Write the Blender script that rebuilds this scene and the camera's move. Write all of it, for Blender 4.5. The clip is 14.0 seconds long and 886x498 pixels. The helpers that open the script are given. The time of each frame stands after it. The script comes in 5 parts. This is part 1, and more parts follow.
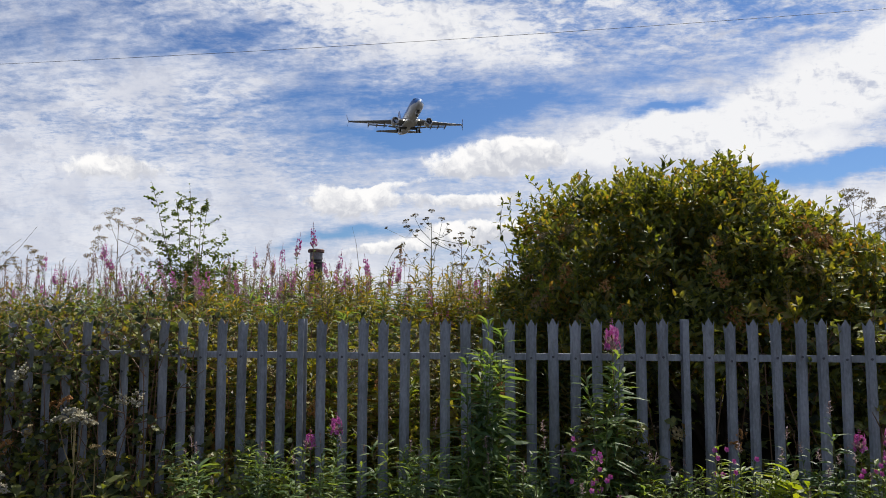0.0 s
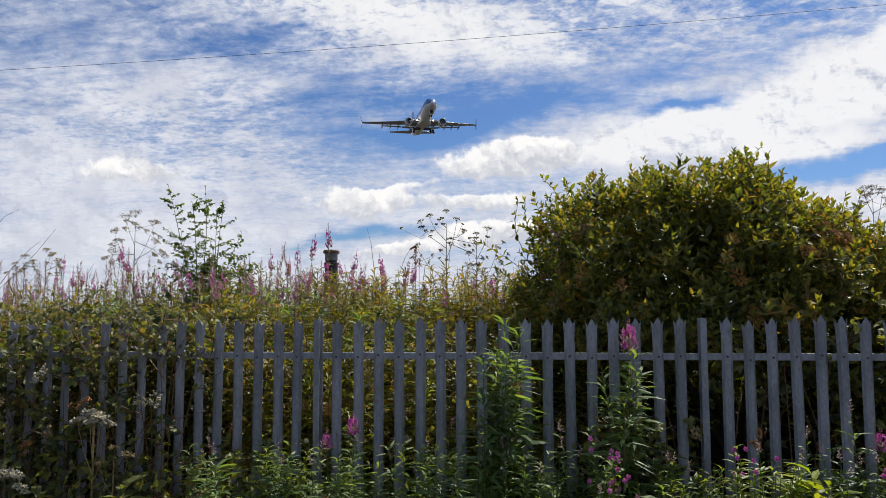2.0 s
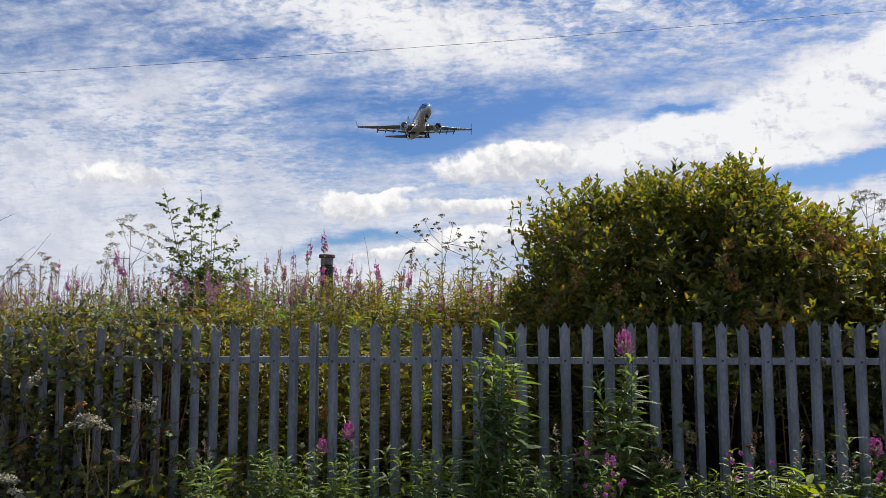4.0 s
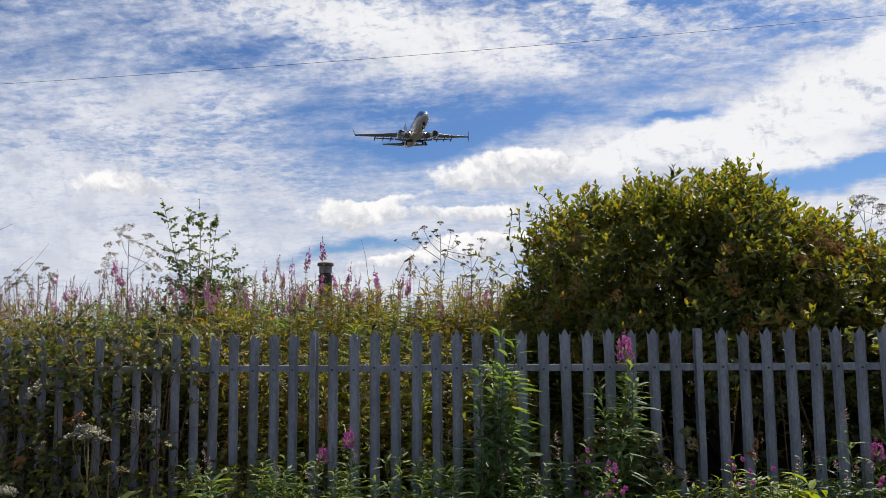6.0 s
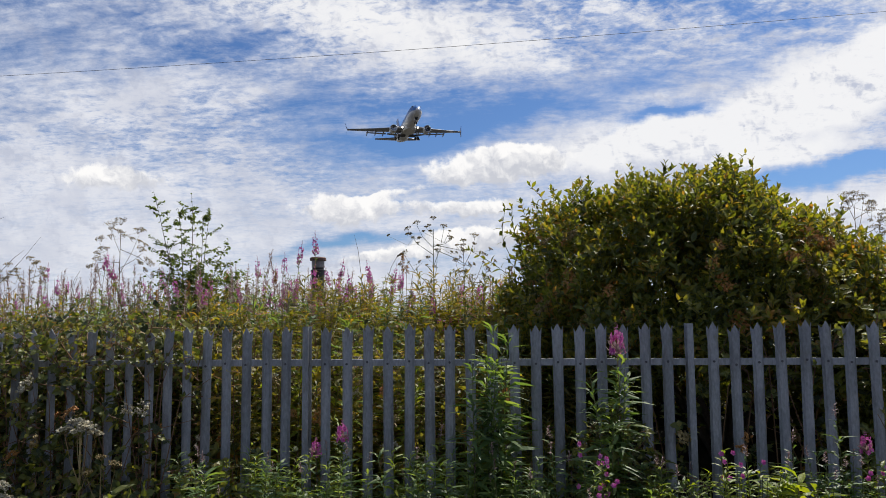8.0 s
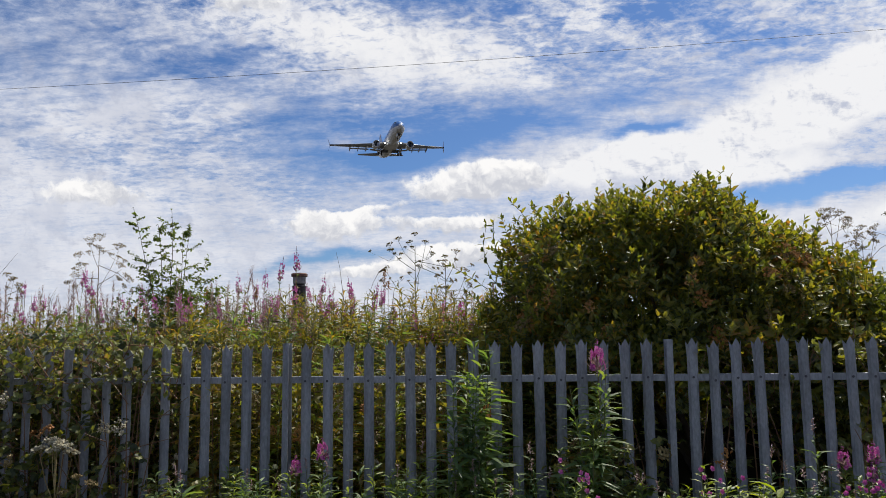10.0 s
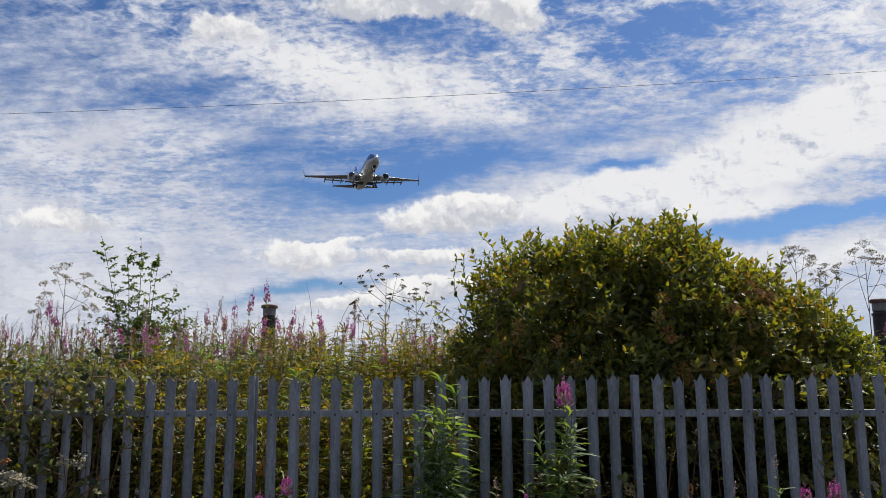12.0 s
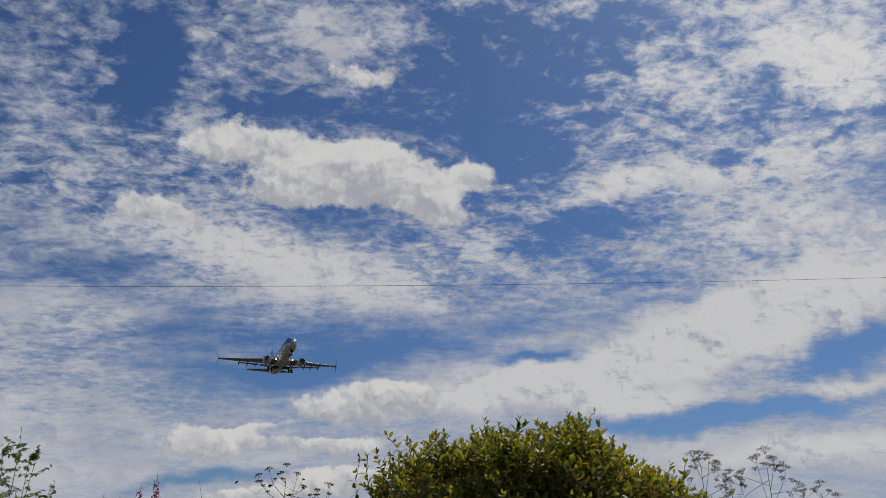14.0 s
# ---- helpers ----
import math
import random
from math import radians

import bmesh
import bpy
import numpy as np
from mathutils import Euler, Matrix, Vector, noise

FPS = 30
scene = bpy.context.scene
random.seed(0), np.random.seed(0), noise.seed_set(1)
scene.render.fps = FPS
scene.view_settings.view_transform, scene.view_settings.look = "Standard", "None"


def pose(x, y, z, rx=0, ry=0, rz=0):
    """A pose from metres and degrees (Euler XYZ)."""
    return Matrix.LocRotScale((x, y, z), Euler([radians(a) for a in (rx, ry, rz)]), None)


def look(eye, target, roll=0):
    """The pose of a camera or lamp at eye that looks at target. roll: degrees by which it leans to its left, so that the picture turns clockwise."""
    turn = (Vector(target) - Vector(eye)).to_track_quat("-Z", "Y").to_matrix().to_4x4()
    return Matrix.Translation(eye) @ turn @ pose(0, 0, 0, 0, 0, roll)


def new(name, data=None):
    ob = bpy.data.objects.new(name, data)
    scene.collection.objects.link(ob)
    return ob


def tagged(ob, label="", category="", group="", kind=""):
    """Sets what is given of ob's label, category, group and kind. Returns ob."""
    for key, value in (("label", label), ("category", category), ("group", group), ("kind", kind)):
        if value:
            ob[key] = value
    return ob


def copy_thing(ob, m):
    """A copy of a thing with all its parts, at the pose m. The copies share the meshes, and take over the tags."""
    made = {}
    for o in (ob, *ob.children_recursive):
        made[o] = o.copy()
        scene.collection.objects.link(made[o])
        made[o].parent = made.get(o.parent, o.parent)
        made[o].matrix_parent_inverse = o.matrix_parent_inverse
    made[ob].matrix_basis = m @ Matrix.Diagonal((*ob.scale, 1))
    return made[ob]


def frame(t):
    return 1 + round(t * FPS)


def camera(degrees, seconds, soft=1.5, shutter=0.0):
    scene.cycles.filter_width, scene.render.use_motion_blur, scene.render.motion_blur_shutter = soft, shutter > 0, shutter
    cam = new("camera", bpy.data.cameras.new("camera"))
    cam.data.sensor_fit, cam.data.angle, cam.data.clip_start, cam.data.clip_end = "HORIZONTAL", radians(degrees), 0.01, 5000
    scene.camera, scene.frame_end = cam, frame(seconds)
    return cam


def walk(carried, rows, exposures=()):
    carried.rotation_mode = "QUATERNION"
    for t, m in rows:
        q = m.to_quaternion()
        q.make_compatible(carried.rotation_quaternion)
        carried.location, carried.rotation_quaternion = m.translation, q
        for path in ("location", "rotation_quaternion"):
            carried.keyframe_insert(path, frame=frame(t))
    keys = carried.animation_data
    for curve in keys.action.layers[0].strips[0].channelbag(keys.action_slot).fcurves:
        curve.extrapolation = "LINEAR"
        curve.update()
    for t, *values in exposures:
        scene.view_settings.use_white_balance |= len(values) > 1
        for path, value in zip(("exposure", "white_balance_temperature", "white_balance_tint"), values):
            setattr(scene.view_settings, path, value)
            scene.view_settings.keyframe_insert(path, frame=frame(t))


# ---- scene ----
cam = camera(59.4, 14.0, soft=0.7)
PATH = [
    (0, (0.764, -0.898, 1.81), (0.546, 1.082, 1.983), 0.1),
    (0.5, (0.766, -0.896, 1.824), (0.538, 1.084, 1.988), -0.2),
    (1, (0.763, -0.902, 1.807), (0.516, 1.074, 1.994), 0.1),
    (1.5, (0.762, -0.897, 1.814), (0.511, 1.079, 1.988), -0.1),
    (2, (0.758, -0.89, 1.807), (0.503, 1.086, 1.981), -0.2),
    (2.5, (0.758, -0.884, 1.81), (0.503, 1.091, 1.987), -0.2),
    (3, (0.758, -0.9, 1.807), (0.507, 1.076, 1.989), -0.2),
    (5.5, (0.744, -0.905, 1.807), (0.51, 1.073, 1.996), -0.3),
    (6, (0.743, -0.9, 1.809), (0.506, 1.076, 2.013), -0.6),
    (6.5, (0.747, -0.904, 1.805), (0.515, 1.071, 2.014), -0.6),
    (7, (0.74, -0.912, 1.809), (0.513, 1.064, 2.012), -0.5),
    (7.5, (0.74, -0.912, 1.807), (0.516, 1.066, 2.007), -0.6),
    (8, (0.737, -0.913, 1.806), (0.52, 1.066, 1.997), -0.5),
    (10.5, (0.753, -0.923, 1.815), (0.591, 1.055, 2.063), -0.7),
    (11, (0.756, -0.934, 1.819), (0.603, 1.042, 2.084), -0.7),
    (11.5, (0.767, -0.911, 1.82), (0.63, 1.065, 2.099), -0.6),
    (12, (0.787, -0.942, 1.817), (0.683, 1.031, 2.13), -0.2),
    (12.5, (0.816, -0.94, 1.832), (0.745, 1.02, 2.224), -0.2),
    (13, (0.842, -0.945, 1.848), (0.799, 0.987, 2.36), -0.1),
    (13.5, (0.867, -1.012, 1.863), (0.868, 0.893, 2.474), -0.3),
    (14, (0.901, -0.967, 1.911), (1.001, 0.875, 2.685), 0.1),
]
EXPOSURES = [(0.0, 0.1), (11.0, 0.06), (12.0, -0.02), (12.5, -0.13), (13.0, -0.31), (13.5, -0.49), (14.0, -0.64)]
walk(cam, [(t, look(eye, target, roll)) for t, eye, target, roll in PATH], EXPOSURES)

# ---- world and sun ----
SUN_EL, SUN_AZ = radians(51), radians(37)      # azimuth from +y towards +x
SKY_STRENGTH = 0.1
SUN_POWER = 5.0
toward = Vector((math.sin(SUN_AZ) * math.cos(SUN_EL), math.cos(SUN_AZ) * math.cos(SUN_EL), math.sin(SUN_EL)))
AIRLINER_AT = (-27.87, 201.05, 59.46)      # its nose
# how much cloud there is, and its whites and blues
BROAD, STREAK, RIPPLE, CELLS, BASE_COVER = 0.9, 1.7, 2.1, 1.5, 0.10
VEIL_THIN, VEIL_FULL, VEIL_GREY, BANK_WHITE = (4.8, 5.4, 6.9, 1), (7.5, 7.6, 8.1, 1), (5.2, 5.5, 6.5, 1), (8.7, 8.65, 8.7, 1)
HEAP_BASE, HEAP_TOP, BLUE_TINT = (5.6, 5.75, 6.3, 1), (9.5, 9.35, 9.2, 1), (0.40, 0.57, 0.83, 1)


class Nodes:
    """Short hand for building node trees."""

    def __init__(self, tree):
        self.tree = tree
        tree.nodes.clear()

    def node(self, kind, **sets):
        n = self.tree.nodes.new(kind)
        for k, v in sets.items():
            setattr(n, k, v)
        return n

    def plug(self, socket, value):
        if hasattr(value, "is_linked"):
            self.tree.links.new(value, socket)
        else:
            socket.default_value = value

    def math(self, op, a, b=0.0, c=0.0, clamp=False):
        n = self.node("ShaderNodeMath", operation=op, use_clamp=clamp)
        for s, v in zip(n.inputs, (a, b, c)):
            self.plug(s, v)
        return n.outputs[0]

    def vec(self, op, a, b=(0, 0, 0)):
        n = self.node("ShaderNodeVectorMath", operation=op)
        self.plug(n.inputs[0], a)
        self.plug(n.inputs[1], b)
        return n.outputs["Value"] if op in ("DOT_PRODUCT", "LENGTH") else n.outputs[0]

    def xyz(self, x, y, z):
        n = self.node("ShaderNodeCombineXYZ")
        for s, v in zip(n.inputs, (x, y, z)):
            self.plug(s, v)
        return n.outputs[0]

    def noise(self, vector, scale, detail=4.0, rough=0.55, distortion=0.0):
        n = self.node("ShaderNodeTexNoise")
        self.plug(n.inputs["Vector"], vector)
        n.inputs["Scale"].default_value = scale
        n.inputs["Detail"].default_value = detail
        n.inputs["Roughness"].default_value = rough
        n.inputs["Distortion"].default_value = distortion
        return n.outputs["Fac"] if "Fac" in n.outputs else n.outputs[0]

    def ramp(self, fac, stops):
        n = self.node("ShaderNodeValToRGB")
        e = n.color_ramp.elements
        while len(e) < len(stops):
            e.new(0.5)
        for el, (p, c) in zip(e, stops):
            el.position, el.color = p, (*c, 1)
        self.plug(n.inputs[0], fac)
        return n.outputs[0]

    def smooth(self, x, lo, hi):
        n = self.node("ShaderNodeMapRange", interpolation_type="SMOOTHSTEP")
        self.plug(n.inputs[0], x)
        self.plug(n.inputs[1], lo)
        self.plug(n.inputs[2], hi)
        return n.outputs[0]

    def mix(self, fac, a, b, blend="MIX"):
        n = self.node("ShaderNodeMix", data_type="RGBA", blend_type=blend)
        self.plug(n.inputs[0], fac)
        self.plug(n.inputs[6], a)
        self.plug(n.inputs[7], b)
        return n.outputs[2]


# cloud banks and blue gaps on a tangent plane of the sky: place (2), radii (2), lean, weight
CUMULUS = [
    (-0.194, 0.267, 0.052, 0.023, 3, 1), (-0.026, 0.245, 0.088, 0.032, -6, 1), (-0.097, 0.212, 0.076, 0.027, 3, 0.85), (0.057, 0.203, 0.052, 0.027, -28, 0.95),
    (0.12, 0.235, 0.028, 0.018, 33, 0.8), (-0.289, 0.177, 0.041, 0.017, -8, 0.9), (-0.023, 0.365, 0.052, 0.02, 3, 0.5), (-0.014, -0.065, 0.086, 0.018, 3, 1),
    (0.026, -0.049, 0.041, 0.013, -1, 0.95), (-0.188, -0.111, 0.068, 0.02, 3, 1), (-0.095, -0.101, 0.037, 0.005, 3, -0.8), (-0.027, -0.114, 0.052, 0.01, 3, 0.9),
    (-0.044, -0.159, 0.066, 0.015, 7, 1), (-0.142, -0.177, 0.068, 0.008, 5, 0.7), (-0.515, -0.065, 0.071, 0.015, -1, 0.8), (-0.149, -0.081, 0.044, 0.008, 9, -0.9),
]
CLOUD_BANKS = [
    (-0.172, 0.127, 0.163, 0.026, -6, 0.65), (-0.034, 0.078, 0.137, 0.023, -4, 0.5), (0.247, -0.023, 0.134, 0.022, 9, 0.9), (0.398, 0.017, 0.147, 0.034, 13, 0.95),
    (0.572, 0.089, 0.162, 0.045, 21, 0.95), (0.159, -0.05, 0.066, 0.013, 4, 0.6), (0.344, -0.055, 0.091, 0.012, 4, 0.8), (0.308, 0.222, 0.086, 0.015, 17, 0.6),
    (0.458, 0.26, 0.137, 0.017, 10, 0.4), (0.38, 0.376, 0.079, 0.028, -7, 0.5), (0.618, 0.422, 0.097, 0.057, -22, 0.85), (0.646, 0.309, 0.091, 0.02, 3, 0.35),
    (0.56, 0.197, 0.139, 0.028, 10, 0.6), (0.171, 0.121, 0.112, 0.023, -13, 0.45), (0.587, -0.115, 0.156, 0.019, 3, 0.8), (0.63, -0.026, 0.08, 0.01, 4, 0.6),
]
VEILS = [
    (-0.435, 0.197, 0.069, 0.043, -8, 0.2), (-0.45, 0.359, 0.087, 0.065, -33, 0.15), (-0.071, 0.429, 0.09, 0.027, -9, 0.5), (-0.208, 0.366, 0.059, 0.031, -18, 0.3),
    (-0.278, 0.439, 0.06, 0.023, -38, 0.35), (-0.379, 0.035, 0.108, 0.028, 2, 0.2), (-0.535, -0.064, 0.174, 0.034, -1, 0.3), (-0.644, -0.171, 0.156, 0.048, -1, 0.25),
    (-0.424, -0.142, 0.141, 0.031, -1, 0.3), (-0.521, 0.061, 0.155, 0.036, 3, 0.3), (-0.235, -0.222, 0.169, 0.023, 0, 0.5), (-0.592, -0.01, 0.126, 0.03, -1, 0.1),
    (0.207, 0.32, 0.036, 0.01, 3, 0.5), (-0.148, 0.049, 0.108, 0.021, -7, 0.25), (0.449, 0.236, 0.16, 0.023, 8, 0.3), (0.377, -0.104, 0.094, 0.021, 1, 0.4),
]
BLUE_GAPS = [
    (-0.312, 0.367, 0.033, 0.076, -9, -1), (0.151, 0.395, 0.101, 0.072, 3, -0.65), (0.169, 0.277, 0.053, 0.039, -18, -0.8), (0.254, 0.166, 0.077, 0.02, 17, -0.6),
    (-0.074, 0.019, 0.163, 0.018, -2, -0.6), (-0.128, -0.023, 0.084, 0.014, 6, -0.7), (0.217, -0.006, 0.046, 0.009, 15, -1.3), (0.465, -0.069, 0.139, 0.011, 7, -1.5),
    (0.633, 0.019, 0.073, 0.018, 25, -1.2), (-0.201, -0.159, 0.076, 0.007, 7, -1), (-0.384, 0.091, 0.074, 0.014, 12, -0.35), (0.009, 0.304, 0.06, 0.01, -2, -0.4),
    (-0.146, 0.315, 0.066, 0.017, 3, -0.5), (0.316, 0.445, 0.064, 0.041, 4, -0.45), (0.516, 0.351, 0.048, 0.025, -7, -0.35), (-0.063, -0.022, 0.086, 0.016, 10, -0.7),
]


def build_world():
    world = bpy.data.worlds.new("daylight")
    scene.world = world
    world.use_nodes = True
    n = Nodes(world.node_tree)
    sky = n.node("ShaderNodeTexSky", sky_type="NISHITA", sun_disc=False, sun_elevation=SUN_EL, sun_rotation=SUN_AZ,
                 altitude=100, air_density=1.0, dust_density=0.6, ozone_density=1.6)
    way = n.node("ShaderNodeTexCoord").outputs["Generated"]
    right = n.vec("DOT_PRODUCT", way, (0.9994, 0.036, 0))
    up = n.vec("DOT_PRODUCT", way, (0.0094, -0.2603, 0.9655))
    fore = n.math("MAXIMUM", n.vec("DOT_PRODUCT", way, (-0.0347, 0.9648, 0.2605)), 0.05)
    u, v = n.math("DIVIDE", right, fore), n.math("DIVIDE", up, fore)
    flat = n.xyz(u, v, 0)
    # uneven edges: push the plane about by noise
    def push(scale, detail, amount):
        w = n.node("ShaderNodeTexNoise")
        n.plug(w.inputs["Vector"], flat)
        w.inputs["Scale"].default_value, w.inputs["Detail"].default_value = scale, detail
        return n.vec("MULTIPLY", n.vec("SUBTRACT", w.outputs["Color"], (0.5, 0.5, 0.5)), amount)

    soft_plane = n.vec("ADD", flat, push(9.0, 8.0, (0.13, 0.075, 0)))
    crisp_plane = n.vec("ADD", n.vec("ADD", flat, push(16.0, 3.0, (0.036, 0.022, 0))), push(60.0, 6.0, (0.020, 0.017, 0)))

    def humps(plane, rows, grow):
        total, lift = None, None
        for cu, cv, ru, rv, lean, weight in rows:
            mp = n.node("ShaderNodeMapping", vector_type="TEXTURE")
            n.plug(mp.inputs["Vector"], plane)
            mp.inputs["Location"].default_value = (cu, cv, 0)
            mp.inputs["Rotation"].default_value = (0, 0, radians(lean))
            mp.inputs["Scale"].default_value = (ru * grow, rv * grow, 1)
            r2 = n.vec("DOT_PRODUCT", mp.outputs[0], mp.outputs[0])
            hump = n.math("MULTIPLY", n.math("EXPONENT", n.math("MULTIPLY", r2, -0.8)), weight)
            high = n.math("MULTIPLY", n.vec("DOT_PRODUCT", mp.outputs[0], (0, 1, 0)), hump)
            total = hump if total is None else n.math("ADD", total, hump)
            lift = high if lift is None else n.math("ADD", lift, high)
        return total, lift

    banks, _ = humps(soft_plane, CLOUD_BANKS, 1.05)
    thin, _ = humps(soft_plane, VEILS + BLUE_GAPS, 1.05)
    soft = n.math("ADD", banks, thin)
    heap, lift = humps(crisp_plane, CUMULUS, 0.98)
    # the layer's own ripples, on a level sheet overhead so that they close up towards the horizon
    sep = n.node("ShaderNodeSeparateXYZ")
    n.plug(sep.inputs[0], way)
    height = n.math("ADD", n.math("MAXIMUM", sep.outputs[2], 0.0), 0.16)
    sheet = n.xyz(n.math("DIVIDE", sep.outputs[0], height), n.math("DIVIDE", sep.outputs[1], height), 0.3)

    def turned(angle, stretch):
        m = n.node("ShaderNodeMapping")
        n.plug(m.inputs["Vector"], sheet)
        m.inputs["Rotation"].default_value = (0, 0, radians(angle))
        m.inputs["Scale"].default_value = (1.0, stretch, 1.0)
        return m.outputs[0]

    def wave(vector, scale, detail, rough, distortion=0.0):
        return n.math("SUBTRACT", n.noise(vector, scale, detail, rough, distortion), 0.5)

    rows_way, cross_way = turned(-22, 1.5), turned(35, 1.0)
    broad = wave(sheet, 1.9, 6, 0.6, 0.3)
    streak = wave(turned(-12, 2.2), 4.5, 8, 0.68, 0.4)
    ripple = wave(rows_way, 15.0, 6, 0.68, 0.5)
    cells = wave(cross_way, 30.0, 4, 0.62, 0.4)
    puff = wave(flat, 26.0, 9, 0.68)
    where = n.math("ADD", 0.25, n.math("MULTIPLY", n.smooth(n.noise(sheet, 0.9, 2, 0.5), 0.38, 0.62), n.smooth(sep.outputs[2], 0.10, 0.34)))
    d = soft
    calm = n.math("ADD", 0.4, n.math("MULTIPLY", n.smooth(sep.outputs[2], 0.08, 0.36), 0.6))
    for field, amount in ((broad, BROAD), (n.math("MULTIPLY", streak, calm), STREAK), (puff, 0.7), (n.math("MULTIPLY", ripple, where), RIPPLE), (n.math("MULTIPLY", cells, where), CELLS)):
        d = n.math("ADD", d, n.math("MULTIPLY", field, amount))
    # a smoother, fuller haze of cloud low down
    d = n.math("ADD", d, n.math("SUBTRACT", BASE_COVER + 0.42, n.math("MULTIPLY", n.smooth(sep.outputs[2], 0.10, 0.42), 0.46)))
    cover = n.smooth(d, -0.35, 0.80)
    crisp = n.smooth(n.math("ADD", heap, n.math("MULTIPLY", puff, 1.1)), 0.24, 0.52)
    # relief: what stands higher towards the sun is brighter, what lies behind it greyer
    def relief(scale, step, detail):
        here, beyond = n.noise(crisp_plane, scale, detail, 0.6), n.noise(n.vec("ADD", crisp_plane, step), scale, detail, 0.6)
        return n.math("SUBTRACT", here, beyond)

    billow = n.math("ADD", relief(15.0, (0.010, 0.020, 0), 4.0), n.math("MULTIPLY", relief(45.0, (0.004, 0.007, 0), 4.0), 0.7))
    # thin veil is bluish white; heaps have white tops and grey bases
    under = n.smooth(n.noise(n.vec("ADD", soft_plane, (0.0, 0.02, 3.0)), 11.0, 7, 0.6), 0.40, 0.66)
    veil = n.mix(n.smooth(d, 0.1, 1.0), VEIL_THIN, VEIL_FULL)
    veil = n.mix(n.math("MULTIPLY", under, 0.6), veil, VEIL_GREY)
    veil = n.mix(n.smooth(n.math("ADD", banks, n.math("MULTIPLY", puff, 0.8)), 0.15, 0.75), veil, BANK_WHITE)
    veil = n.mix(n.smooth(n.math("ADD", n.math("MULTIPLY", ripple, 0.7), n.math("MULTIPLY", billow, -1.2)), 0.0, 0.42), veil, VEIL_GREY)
    side = n.math("ADD", n.math("DIVIDE", lift, n.math("MAXIMUM", heap, 0.05)), n.math("MULTIPLY", puff, 1.2))
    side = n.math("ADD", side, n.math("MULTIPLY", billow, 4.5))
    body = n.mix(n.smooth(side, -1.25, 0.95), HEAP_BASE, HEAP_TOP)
    blue = n.mix(1.0, sky.outputs[0], BLUE_TINT, "MULTIPLY")
    # cloud glows more on the sun's side
    nearer = n.math("MULTIPLY", n.smooth(n.vec("DOT_PRODUCT", way, toward), 0.80, 1.0), 0.5)
    veil = n.mix(nearer, veil, (12.5, 12.3, 12.0, 1))
    colour = n.mix(n.math("MULTIPLY", cover, 0.96), blue, veil)
    colour = n.mix(n.math("MULTIPLY", crisp, 0.95), colour, body)
    bg = n.node("ShaderNodeBackground")
    n.plug(bg.inputs[0], colour)
    bg.inputs[1].default_value = SKY_STRENGTH
    n.plug(n.node("ShaderNodeOutputWorld").inputs[0], bg.outputs[0])


build_world()
sun = new("sun", bpy.data.lights.new("sun", "SUN"))
sun.data.energy, sun.data.angle, sun.data.color = SUN_POWER, radians(0.5), (1.0, 0.95, 0.86)
sun.matrix_world = look(toward * 100, (0, 0, 0))

# ---- materials ----
def material(name):
    m = bpy.data.materials.new(name)
    m.use_nodes = True
    return m, Nodes(m.node_tree)


def leaf_material(name, stops, gloss=0.45, through_part=0.45, spots=0.35, glow=(2.6, 2.5, 0.75)):
    """Leaf: colour varies from leaf to leaf and over the blade; some light comes through."""
    m, n = material(name)
    geo = n.node("ShaderNodeNewGeometry")
    info = n.node("ShaderNodeObjectInfo")
    pos = geo.outputs["Position"]
    r = n.math("FRACT", n.math("ADD", geo.outputs["Random Per Island"], n.math("MULTIPLY", info.outputs["Random"], 0.37)))
    patch = n.noise(pos, 2.2, 3)
    pick = n.math("ADD", n.math("MULTIPLY", r, 0.75), n.math("MULTIPLY", n.math("SUBTRACT", patch, 0.36), 1.0), clamp=True)
    col = n.ramp(pick, stops)
    fine = n.noise(pos, 60.0, 3, 0.6)
    col = n.mix(n.math("MULTIPLY", n.smooth(fine, 0.55, 0.75), spots), col, (0.10, 0.075, 0.03, 1))
    b = n.node("ShaderNodeBsdfPrincipled")
    n.plug(b.inputs["Base Color"], col)
    b.inputs["Roughness"].default_value = gloss
    bump = n.node("ShaderNodeBump")
    n.plug(bump.inputs["Height"], n.noise(pos, 45.0, 3))
    bump.inputs["Strength"].default_value, bump.inputs["Distance"].default_value = 0.4, 0.01
    n.plug(b.inputs["Normal"], bump.outputs[0])
    tl = n.node("ShaderNodeBsdfTranslucent")
    n.plug(tl.inputs[0], n.mix(1.0, col, (*glow, 1), "MULTIPLY"))
    mixer = n.node("ShaderNodeMixShader")
    mixer.inputs[0].default_value = through_part
    n.plug(mixer.inputs[1], b.outputs[0])
    n.plug(mixer.inputs[2], tl.outputs[0])
    n.plug(n.node("ShaderNodeOutputMaterial").inputs[0], mixer.outputs[0])
    return m


